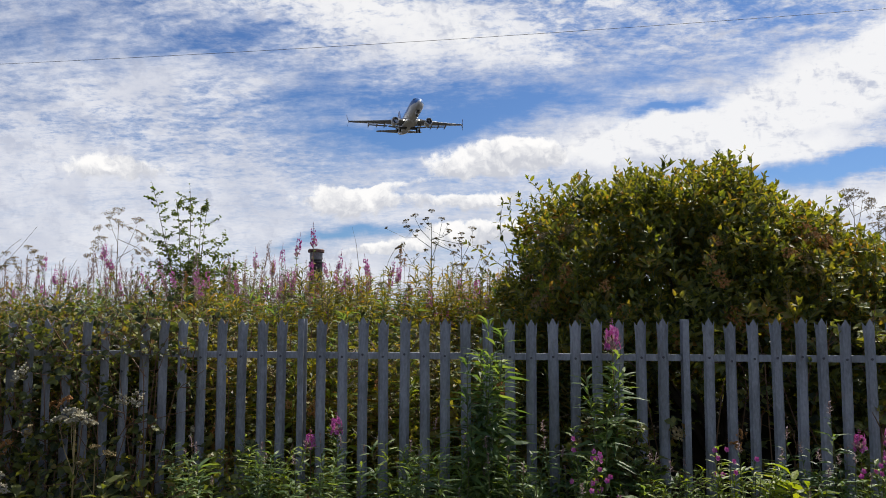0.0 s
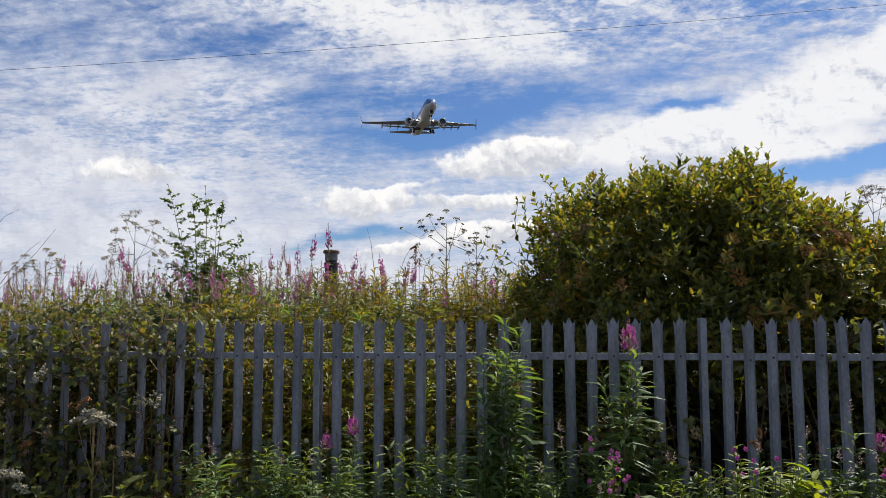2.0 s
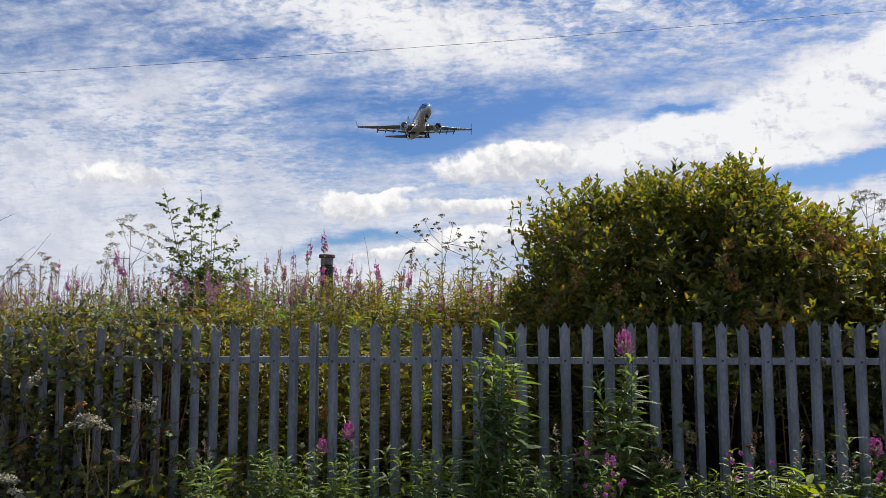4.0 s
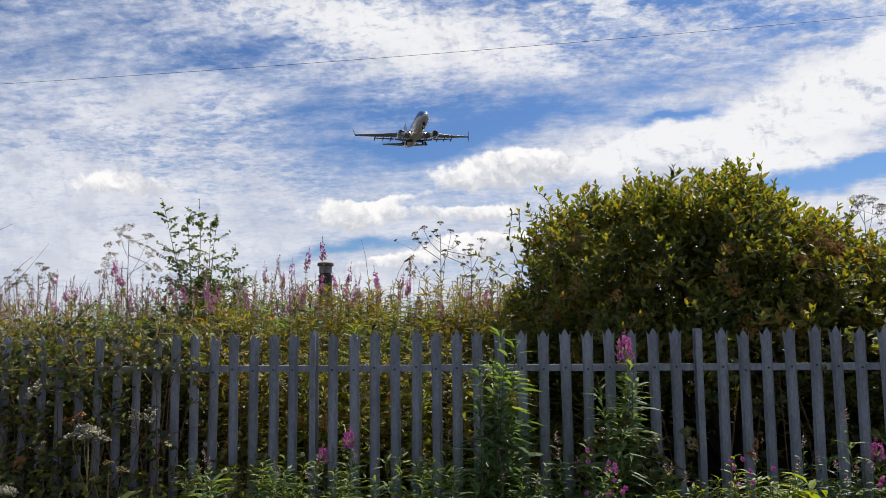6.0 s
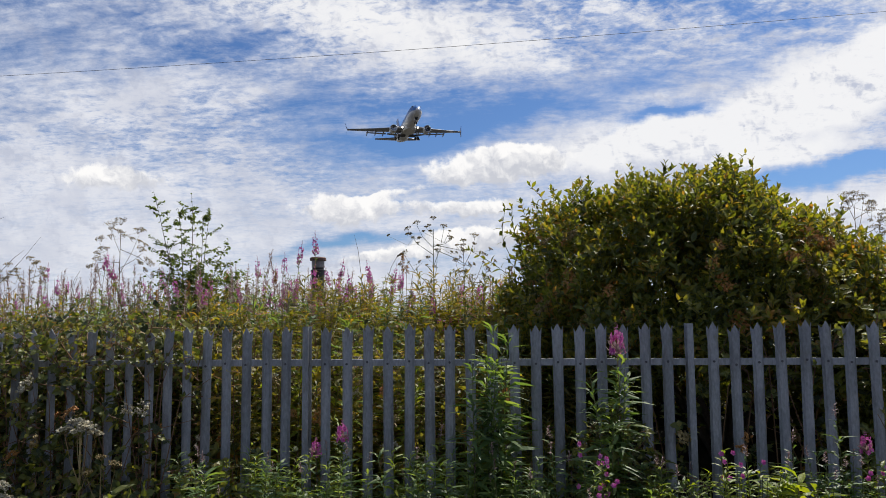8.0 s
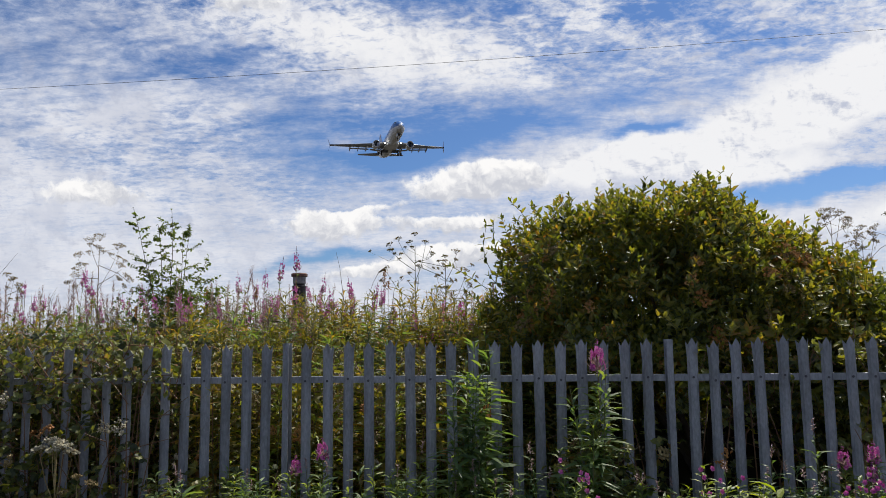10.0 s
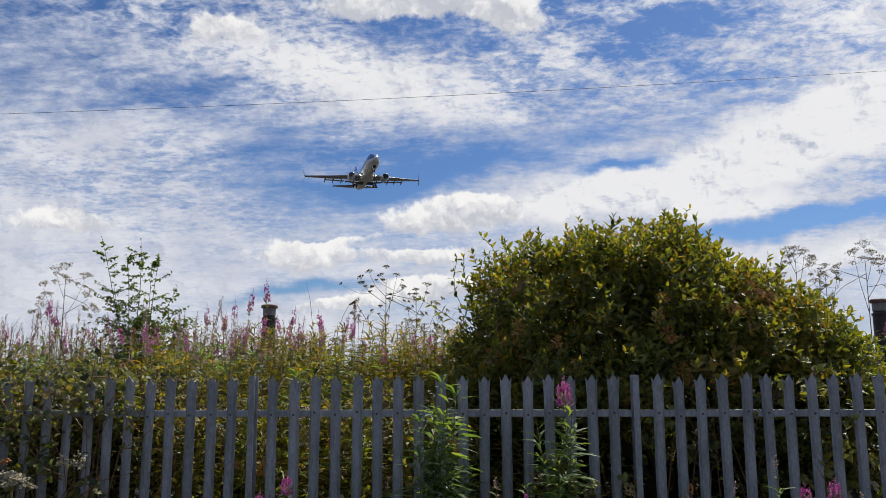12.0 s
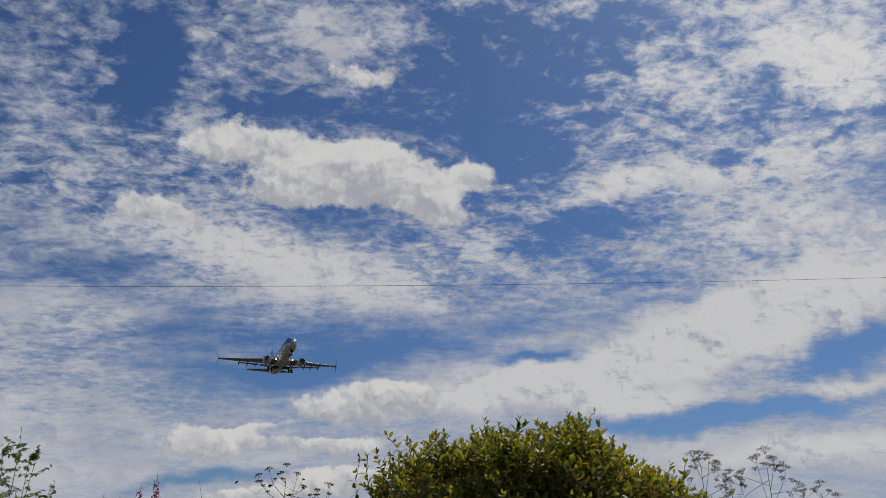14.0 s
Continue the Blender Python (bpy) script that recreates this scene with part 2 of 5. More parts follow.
def solid_material(name, stops, rough=0.6, metal=0.0, scale=8.0, fine_scale=90.0, bump_strength=0.3, stretch=(1, 1, 1), wear=None):
    """Opaque surface with two sizes of variation and a fine relief; wear: a colour in patches."""
    m, n = material(name)
    tc = n.node("ShaderNodeTexCoord").outputs["Object"]
    info = n.node("ShaderNodeObjectInfo")
    p = n.vec("ADD", n.vec("MULTIPLY", tc, stretch), n.xyz(n.math("MULTIPLY", info.outputs["Random"], 17.0), 0, 0))
    a, f = n.noise(p, scale, 5, 0.6), n.noise(p, fine_scale, 4, 0.6)
    fac = n.math("ADD", n.math("MULTIPLY", a, 0.6), n.math("MULTIPLY", f, 0.4))
    col = n.ramp(n.smooth(fac, 0.3, 0.7), stops)
    if wear:
        col = n.mix(n.math("MULTIPLY", n.smooth(n.noise(p, scale * 2.3, 6, 0.65), 0.56, 0.72), 0.7), col, (*wear, 1))
    b = n.node("ShaderNodeBsdfPrincipled")
    n.plug(b.inputs["Base Color"], col)
    n.plug(b.inputs["Roughness"], n.math("ADD", rough - 0.12, n.math("MULTIPLY", f, 0.24)))
    b.inputs["Metallic"].default_value = metal
    bump = n.node("ShaderNodeBump")
    n.plug(bump.inputs["Height"], f)
    bump.inputs["Strength"].default_value, bump.inputs["Distance"].default_value = bump_strength, 0.004
    n.plug(b.inputs["Normal"], bump.outputs[0])
    n.plug(n.node("ShaderNodeOutputMaterial").inputs[0], b.outputs[0])
    return m


M_GALV = solid_material("weathered_galvanised_steel", [(0, (0.16, 0.167, 0.175)), (0.5, (0.255, 0.265, 0.282)), (1, (0.37, 0.38, 0.40))],
                        0.55, 0.35, 6.0, 70.0, 0.25, (1, 1, 0.35), wear=(0.17, 0.155, 0.14))
M_BOLT = solid_material("dull_bolt_steel", [(0, (0.05, 0.05, 0.055)), (1, (0.12, 0.12, 0.13))], 0.5, 0.6)
M_SOIL = solid_material("dark_soil", [(0, (0.012, 0.010, 0.007)), (1, (0.04, 0.033, 0.02))], 0.95, 0, 1.2, 22.0, 0.8, wear=(0.045, 0.06, 0.018))
M_BUSH = leaf_material("glossy_shrub_leaf", [(0, (0.012, 0.018, 0.007)), (0.2, (0.052, 0.070, 0.015)), (0.5, (0.115, 0.135, 0.023)), (0.8, (0.19, 0.175, 0.032)), (1, (0.27, 0.13, 0.04))], 0.46, 0.4, glow=(3.0, 2.75, 0.65))
M_BRAMBLE = leaf_material("bramble_leaf", [(0, (0.012, 0.019, 0.008)), (0.4, (0.050, 0.066, 0.020)), (0.68, (0.13, 0.145, 0.035)), (0.9, (0.23, 0.21, 0.04)), (1, (0.27, 0.15, 0.06))], 0.5, 0.38, glow=(2.2, 2.2, 0.7))
M_WEED = leaf_material("yellowing_and_sunlit_weed_leaf", [(0, (0.012, 0.018, 0.007)), (0.3, (0.060, 0.070, 0.016)), (0.6, (0.135, 0.130, 0.026)), (0.9, (0.23, 0.185, 0.04)), (1, (0.27, 0.14, 0.055))], 0.55, 0.42, glow=(2.5, 2.4, 0.75))
M_SAPLING = leaf_material("small_sapling_leaf", [(0, (0.03, 0.05, 0.015)), (0.5, (0.075, 0.105, 0.028)), (1, (0.13, 0.15, 0.04))], 0.5, 0.45, 0.2, glow=(2.8, 2.8, 1.0))
M_HERB = leaf_material("willowherb_leaf", [(0, (0.030, 0.060, 0.026)), (0.5, (0.10, 0.16, 0.06)), (1, (0.21, 0.26, 0.085))], 0.5, 0.4, 0.2)
M_OLIVE = leaf_material("olive_herb_leaf", [(0, (0.032, 0.036, 0.010)), (0.4, (0.100, 0.098, 0.018)), (0.75, (0.195, 0.160, 0.026)), (1, (0.27, 0.15, 0.05))], 0.55, 0.45, 0.25, glow=(3.0, 2.75, 0.6))
M_LIME = leaf_material("fresh_lime_leaf", [(0, (0.09, 0.14, 0.015)), (0.6, (0.17, 0.22, 0.02)), (1, (0.26, 0.27, 0.03))], 0.5, 0.4, 0.15)
M_PINK = leaf_material("magenta_petal", [(0, (0.42, 0.05, 0.26)), (0.5, (0.54, 0.11, 0.37)), (1, (0.66, 0.27, 0.50))], 0.6, 0.4, 0.0, glow=(1.1, 1.0, 1.0))
M_FADED = leaf_material("faded_mauve_seed_pod", [(0, (0.22, 0.14, 0.13)), (0.6, (0.34, 0.24, 0.22)), (1, (0.46, 0.37, 0.32))], 0.7, 0.3, 0.3, glow=(1.1, 1.0, 1.0))
M_RUST = leaf_material("russet_seed_cluster", [(0, (0.34, 0.13, 0.03)), (0.6, (0.52, 0.25, 0.07)), (1, (0.56, 0.38, 0.15))], 0.7, 0.25, 0.3, glow=(1.1, 1.0, 1.0))
M_CREAM = leaf_material("cream_umbel", [(0, (0.30, 0.26, 0.14)), (0.6, (0.50, 0.45, 0.30)), (1, (0.66, 0.62, 0.48))], 0.7, 0.25, 0.2, glow=(1.1, 1.0, 1.0))
M_STRAW = leaf_material("dry_straw", [(0, (0.20, 0.14, 0.05)), (0.6, (0.33, 0.24, 0.09)), (1, (0.42, 0.34, 0.16))], 0.7, 0.2, 0.2, glow=(1.1, 1.0, 1.0))
M_STEM = solid_material("green_stem", [(0, (0.07, 0.09, 0.02)), (1, (0.15, 0.14, 0.045))], 0.6, 0, 10, 120)
M_REDSTEM = solid_material("reddish_stem", [(0, (0.14, 0.06, 0.03)), (1, (0.22, 0.13, 0.06))], 0.6, 0, 10, 120)
M_DRYSTEM = solid_material("dry_brown_stem", [(0, (0.13, 0.09, 0.05)), (1, (0.24, 0.18, 0.10))], 0.7, 0, 10, 120)
M_BARK = solid_material("grey_brown_bark", [(0, (0.05, 0.04, 0.03)), (1, (0.13, 0.10, 0.075))], 0.85, 0, 14, 120, 0.8)
M_PIPE = solid_material("tarred_black_pipe", [(0, (0.012, 0.011, 0.012)), (1, (0.04, 0.033, 0.030))], 0.5, 0.1, 8, 60, 0.5, wear=(0.10, 0.05, 0.03))
M_CAP = solid_material("rusty_brown_metal", [(0, (0.09, 0.045, 0.035)), (1, (0.20, 0.10, 0.08))], 0.7, 0.2, 12, 90, 0.5)
M_GREYBAND = solid_material("pale_grey_zinc", [(0, (0.14, 0.13, 0.13)), (1, (0.27, 0.255, 0.25))], 0.5, 0.3, 12, 90)
M_CABLE = solid_material("black_cable_sheath", [(0, (0.02, 0.02, 0.022)), (1, (0.045, 0.045, 0.05))], 0.6, 0, 3, 40)

# ---- mesh tools ----
class Build:
    """Collects vertices and faces, many copies at a time, and makes one mesh of them."""

    def __init__(self):
        self.v, self.f, self.m, self.count = [], [], [], 0

    def add(self, verts, faces, mat=0):
        self.v.append(np.asarray(verts, float).reshape(-1, 3))
        self.f.extend([tuple(i + self.count for i in face) for face in faces])
        self.m.extend([mat] * len(faces))
        self.count += len(self.v[-1])

    def spread(self, verts, faces, turns, places, mat=0):
        """Copies of a template: turns (N,3,3), places (N,3)."""
        verts = np.asarray(verts, float)
        allv = np.einsum("nij,kj->nki", np.asarray(turns), verts) + np.asarray(places)[:, None, :]
        k = len(verts)
        for i in range(len(allv)):
            base = self.count + i * k
            self.f.extend([tuple(j + base for j in face) for face in faces])
        self.m.extend([mat] * (len(faces) * len(allv)))
        self.v.append(allv.reshape(-1, 3))
        self.count += k * len(allv)

    def tube(self, points, radii, sides=5, mat=0, cap=True):
        """A bent, tapered tube along points."""
        pts = [Vector(p) for p in points]
        if not hasattr(radii, "__len__"):
            radii = [radii] * len(pts)
        rings, ref = [], Vector((0.31, 0.87, 0.11))
        for i, p in enumerate(pts):
            way = (pts[min(i + 1, len(pts) - 1)] - pts[max(i - 1, 0)]).normalized()
            a = way.cross(ref)
            if a.length < 0.1:
                a = way.cross(Vector((1, 0, 0)))
            a.normalize()
            b = way.cross(a)
            rings.extend([p + (a * math.cos(t) + b * math.sin(t)) * radii[i] for t in np.arange(sides) * 2 * math.pi / sides])
        faces = []
        for i in range(len(pts) - 1):
            for j in range(sides):
                k = (j + 1) % sides
                faces.append((i * sides + j, i * sides + k, (i + 1) * sides + k, (i + 1) * sides + j))
        if cap:
            faces.append(tuple(range(sides))[::-1])
            faces.append(tuple((len(pts) - 1) * sides + j for j in range(sides)))
        self.add([tuple(p) for p in rings], faces, mat)

    def lathe(self, profile, sides=16, mat=0, centre=(0, 0, 0), axis="z"):
        """A turned body: profile of (radius, height)."""
        vs, fs = [], []
        for r, h in profile:
            for j in range(sides):
                t = 2 * math.pi * j / sides
                p = (r * math.cos(t), r * math.sin(t), h)
                if axis == "y":
                    p = (p[0], p[2], p[1])
                vs.append(tuple(np.add(p, centre)))
        for i in range(len(profile) - 1):
            for j in range(sides):
                k = (j + 1) % sides
                fs.append((i * sides + j, i * sides + k, (i + 1) * sides + k, (i + 1) * sides + j))
        fs.append(tuple(range(sides))[::-1])
        fs.append(tuple((len(profile) - 1) * sides + j for j in range(sides)))
        self.add(vs, fs, mat)

    def box(self, x0, x1, y0, y1, z0, z1, mat=0):
        vs = [(x, y, z) for z in (z0, z1) for y in (y0, y1) for x in (x0, x1)]
        self.add(vs, [(0, 2, 3, 1), (4, 5, 7, 6), (0, 1, 5, 4), (2, 6, 7, 3), (0, 4, 6, 2), (1, 3, 7, 5)], mat)

    def mesh(self, name, mats, smooth=False):
        me = bpy.data.meshes.new(name)
        me.from_pydata(np.concatenate(self.v).tolist() if self.v else [], [], self.f)
        for m in mats if isinstance(mats, (list, tuple)) else [mats]:
            me.materials.append(m)
        me.polygons.foreach_set("material_index", self.m)
        if smooth:
            me.polygons.foreach_set("use_smooth", [True] * len(me.polygons))
        me.update()
        return me


def part(name, build, mats, parent=None, label="", smooth=False):
    """One mesh object, under a thing or a part where parent is given."""
    me = build if isinstance(build, bpy.types.Mesh) else build.mesh(name, mats, smooth)
    ob = new(name, me)
    if parent is not None:
        ob.parent = parent
    return tagged(ob, label)


def thing(name, label, category, group="", kind="", at=(0, 0, 0)):
    ob = new(name)
    ob.empty_display_size = 0.1
    ob.location = at
    return tagged(ob, label, category, group, kind)


def frames_along(ways, normals_hint=None, roll=None):
    """Turns (N,3,3) whose y axis follows ways and whose z axis looks up as far as it can."""
    y = ways / np.linalg.norm(ways, axis=1, keepdims=True)
    hint = np.tile([0.0, 0.0, 1.0], (len(y), 1)) if normals_hint is None else normals_hint
    x = np.cross(y, hint)
    bad = np.linalg.norm(x, axis=1) < 1e-3
    x[bad] = [1, 0, 0]
    x /= np.linalg.norm(x, axis=1, keepdims=True)
    z = np.cross(x, y)
    if roll is not None:
        c, s = np.cos(roll)[:, None], np.sin(roll)[:, None]
        x, z = x * c + z * s, z * c - x * s
    return np.stack([x, y, z], axis=2)


def smooth01(a, lo, hi):
    t = np.clip((a - lo) / (hi - lo), 0, 1)
    return t * t * (3 - 2 * t)


def ground_height(x, y):
    """Level verge, a bank behind the fence, level land beyond."""
    bank = 0.95 * smooth01(np.asarray(y, float), 5.2, 8.6) * (1 - 0.9 * smooth01(np.asarray(y, float), 14, 40))
    return bank + 0.05 * np.sin(np.asarray(x) * 1.3) * np.cos(np.asarray(y) * 0.9) * smooth01(-np.abs(np.asarray(y) - 5), -30, -10)


# ---- ground ----
def build_ground():
    def lines(lo, hi):
        inner = list(np.arange(lo, hi + 0.01, 0.8))
        far = [12 * 1.5 ** k for k in range(1, 15)]
        return np.array([lo - q for q in far[::-1]] + inner + [hi + q for q in far])
    xs, ys = lines(-14, 16), lines(-4, 16)
    b = Build()
    X, Y = np.meshgrid(xs, ys)
    Z = ground_height(X, Y)
    w = len(xs)
    faces = [(j * w + i, j * w + i + 1, (j + 1) * w + i + 1, (j + 1) * w + i) for j in range(len(ys) - 1) for i in range(w - 1)]
    b.add(np.stack([X, Y, Z], axis=2), faces)
    ob = part("ground", b, M_SOIL, smooth=True)
    tagged(ob, "dark earth verge and bank under the weeds", "ground", kind="structure")


build_ground()

# ---- palisade fence ----
FENCE_Y, POST_X, BAY, TOP = 4.70, -0.90, 2.75, 1.80
PITCH = BAY / 18


def pale_mesh(seed):
    """A W-section pale: front face, folded flanges, a splayed three-point head."""
    r = random.Random(seed)
    cols = [(-0.036, 0.016, -0.024), (-0.027, 0.008, -0.052), (-0.020, 0.000, -0.034), (0.0, -0.003, 0.0),
            (0.020, 0.000, -0.034), (0.027, 0.008, -0.052), (0.036, 0.016, -0.018)]
    hs = [0.0, 0.6, 1.2, 1.66]
    b, t = Build(), 0.003
    vs, n = [], len(cols)
    bow = r.uniform(-0.004, 0.004)
    for side in (0, 1):
        for h in hs:
            for x, y, _ in cols:
                vs.append((x + bow * math.sin(h * 2), y + side * t, h - 0.0))
        for x, y, dz in cols:
            splay = 0.012 if abs(x) > 0.03 else 0.0
            vs.append((x + bow * math.sin(3.4) + math.copysign(splay * 0.5, x), y + side * t + splay, TOP + dz))
    rows = len(hs) + 1
    fs = []
    for j in range(rows - 1):
        for i in range(n - 1):
            a = j * n + i
            fs.append((a, a + 1, a + n + 1, a + n))
            o = rows * n
            fs.append((a + o, a + n + o, a + n + 1 + o, a + 1 + o))
        for i in (0, n - 1):
            a, o = j * n + i, rows * n
            fs.append((a, a + n, a + n + o, a + o) if i == 0 else (a, a + o, a + n + o, a + n))
    for i in range(n - 1):
        a, o = (rows - 1) * n + i, rows * n
        fs.append((a, a + 1, a + 1 + o, a + o))
    b.add(vs, fs)
    return b.mesh("pale", M_GALV)


def build_fence():
    fence = thing("palisade_fence", "grey galvanised steel palisade fence with pointed pales, overgrown", "fence", at=(0, FENCE_Y, 0))
    pales = [pale_mesh(s) for s in range(4)]
    bolt = Build()
    bolt.lathe([(0.009, 0.0), (0.009, 0.004), (0.006, 0.008), (0.001, 0.009)], 8, axis="y")
    bolt_me = bolt.mesh("bolt", M_BOLT)
    r = random.Random(3)
    low = {-9: -0.13, -3: -0.012, 5: 0.012, 13: -0.01, 20: -0.02}
    for n in range(-26, 42):
        if n % 18 == 0:
            continue
        ob = part("pale", pales[(n * 7) % 4], None, fence)
        lean = r.gauss(0, 0.14)
        ob.matrix_local = pose(POST_X + n * PITCH + r.gauss(0, 0.003), 0, low.get(n, r.gauss(0, 0.006)), 0, lean, r.gauss(0, 3))
        for z in (1.525,):
            bo = part("bolt", bolt_me, None, ob)
            bo.matrix_local = pose(0, -0.011, z)
    for z in (1.525, 0.35):
        for bay in range(-2, 3):
            rail = Build()
            x0, x1 = POST_X + bay * BAY + 0.03, POST_X + (bay + 1) * BAY - 0.03
            rail.box(x0, x1, 0.020, 0.026, z - 0.023, z + 0.023)       # upright leg of the angle
            rail.box(x0, x1, 0.026, 0.066, z + 0.017, z + 0.0235)      # level leg
            part("rail", rail, M_GALV, fence)
    for bay in range(-1, 3):
        post = Build()
        x = POST_X + bay * BAY
        outline = [(-.022, -.012), (.022, -.012), (.022, -.006), (.003, -.006), (.003, .080), (.022, .080), (.022, .086),
                   (-.022, .086), (-.022, .080), (-.003, .080), (-.003, -.006), (-.022, -.006)]
        k = len(outline)
        post.add([(x + dx, dy, z) for z in (0, TOP - 0.008) for dx, dy in outline],
                 [(i, (i + 1) % k, k + (i + 1) % k, k + i) for i in range(k)] + [(0, 11, 10, 3, 2, 1), (3, 10, 9, 4), (4, 9, 8, 7, 6, 5),
                  (k, k + 1, k + 2, k + 3, k + 10, k + 11), (k + 3, k + 4, k + 9, k + 10), (k + 4, k + 5, k + 6, k + 7, k + 8, k + 9)])
        part("post", post, M_GALV, fence, "steel I-section post")


build_fence()


# ---- overhead cable and vent pipes ----
def build_cable():
    b = Build()
    xs = np.linspace(-45, 55, 61)
    b.tube([(x, 22 + 0.02 * x, 10.26 + 0.036 * x + 0.0006 * x * x) for x in xs], 0.006, 6)
    ob = part("overhead_cable", b, M_CABLE, smooth=True)
    tagged(ob, "thin black overhead cable strung across the sky", "cable", kind="structure")


build_cable()


def build_pipe(name, x, y, top, radius, label):
    g = float(ground_height(x, y))
    pipe = thing(name, label, "vent pipe", at=(x, y, g - 0.05))
    h = top - g + 0.05
    b = Build()
    b.lathe([(radius, 0), (radius, h - 0.22), (radius * 1.12, h - 0.215), (radius * 1.12, h - 0.185), (radius * 0.9, h - 0.18), (radius * 0.9, h - 0.15)], 20)
    part("shaft", b, M_PIPE, pipe, smooth=False)
    b = Build()
    b.lathe([(radius * 0.92, h - 0.155), (radius * 0.98, h - 0.15), (radius * 0.98, h - 0.05), (radius * 0.92, h - 0.045)], 20)
    part("collar", b, M_GREYBAND, pipe, "pale grey metal band")
    b = Build()
    b.lathe([(radius * 1.2, h - 0.05), (radius * 1.25, h - 0.045), (radius * 1.25, h - 0.012), (radius * 1.1, h), (radius * 0.2, h + 0.006)], 20)
    part("cap", b, M_CAP, pipe, "rusty brown cap")


build_pipe("vent_pipe", -2.33, 10.2, 2.79, 0.095, "black tarred vent pipe with a rusty cap among willowherb")

# ---- plants: templates ----
def leaf_shape(length, width, fold=0.12, droop=0.12):
    """A blade along +y with a folded midrib and a drooping tip."""
    l, w = length, width
    v = [(0, 0, 0), (-.40 * w, .27 * l, fold * w), (0, .28 * l, 0), (.40 * w, .27 * l, fold * w),
         (-.46 * w, .60 * l, fold * w - droop * l * .3), (0, .62 * l, -droop * l * .35), (.46 * w, .60 * l, fold * w - droop * l * .3), (0, l, -droop * l)]
    f = [(0, 2, 1), (0, 3, 2), (1, 2, 5, 4), (2, 3, 6, 5), (4, 5, 7), (5, 6, 7)]
    return v, f


def blade_shape(length, width, droop=0.3):
    """A narrow lance-shaped leaf."""
    l, w = length, width
    v = [(0, 0, 0), (-.5 * w, .38 * l, .006), (.5 * w, .38 * l, .006), (-.36 * w, .7 * l, -droop * l * .4), (.36 * w, .7 * l, -droop * l * .4), (0, l, -droop * l)]
    return v, [(0, 2, 1), (1, 2, 4, 3), (3, 4, 5)]


def unit(a):
    a = np.asarray(a, float)
    return a / np.maximum(np.linalg.norm(a, axis=-1, keepdims=True), 1e-9)


def spray(r, stem_len, pairs, length, width, spread=0.9, rise=0.45, wobble=0.35, trifoliate=False):
    """A shoot along +z: (stem points, leaf ways, leaf places, leaf sizes)."""
    bend = r.normal(0, 0.08, 2)
    ways, places, sizes = [], [], []
    turn = r.uniform(0, 6.28)
    for i in range(pairs):
        t = 0.12 + 0.88 * (i + 0.5) / pairs
        p = np.array([bend[0] * t * t * stem_len * 4, bend[1] * t * t * stem_len * 4, t * stem_len])
        for side in (0, 1) if not trifoliate else (0,):
            a = turn + side * math.pi + r.normal(0, 0.25)
            base = np.array([math.cos(a) * spread, math.sin(a) * spread, rise + 0.6 * t + r.normal(0, wobble * 0.5)])
            size = (1.0 - 0.35 * t) * r.uniform(0.75, 1.15)
            if trifoliate:
                start = p + unit(base) * length * 0.5
                for da, s in ((0, 1.1), (1.25, 0.85), (-1.25, 0.85)):
                    ways.append([math.cos(a + da) * spread, math.sin(a + da) * spread, base[2] * 0.5 + r.normal(0, 0.15)])
                    places.append(start)
                    sizes.append(size * s)
            else:
                ways.append(base)
                places.append(p)
                sizes.append(size)
        turn += 1.57 if not trifoliate else 2.4
    if not trifoliate:
        for k in range(2):
            a = turn + k * math.pi
            ways.append([math.cos(a) * .4, math.sin(a) * .4, 1.0])
            places.append([bend[0] * stem_len * 4, bend[1] * stem_len * 4, stem_len])
            sizes.append(0.55)
    stem = [(bend[0] * t * t * stem_len * 4, bend[1] * t * t * stem_len * 4, t * stem_len) for t in (0, .35, .7, 1)]
    return stem, np.array(ways, float), np.array(places, float), np.array(sizes)


def shoot_kind(r, stem_len, pairs, length, width, mat, stem_mat, **kw):
    """One kind of shoot: its stem, its leaf mesh and the leaves' turns and places."""
    stem, ways, places, sizes = spray(r, stem_len, pairs, length, width, **kw)
    twig = Build()
    twig.tube(stem, [0.004, 0.0035, 0.003, 0.002], 4, 1, cap=False)
    v, f = leaf_shape(length, width, fold=r.uniform(0.08, 0.22), droop=r.uniform(0.05, 0.25))
    one = Build()
    one.add(v, f)
    return {"twig": (np.concatenate(twig.v), twig.f), "leaf": (np.array(v), f), "mesh": one.mesh("leaf", mat),
            "turns": frames_along(ways, roll=r.normal(0, 0.35, len(ways))) * sizes[:, None, None], "places": places, "mats": [mat, stem_mat]}


def random_turns(r, normals, tilt):
    """Turns whose z axis follows normals with some tilt and any spin."""
    z = unit(normals + r.normal(0, tilt, normals.shape))
    spin = r.uniform(0, 6.283, len(z))
    helper = np.where(np.abs(z[:, 2:3]) > 0.9, [[1.0, 0, 0]], [[0, 0, 1.0]])
    x = unit(np.cross(helper, z))
    y = np.cross(z, x)
    c, s = np.cos(spin)[:, None], np.sin(spin)[:, None]
    return np.stack([x * c + y * s, y * c - x * s, z], axis=2)


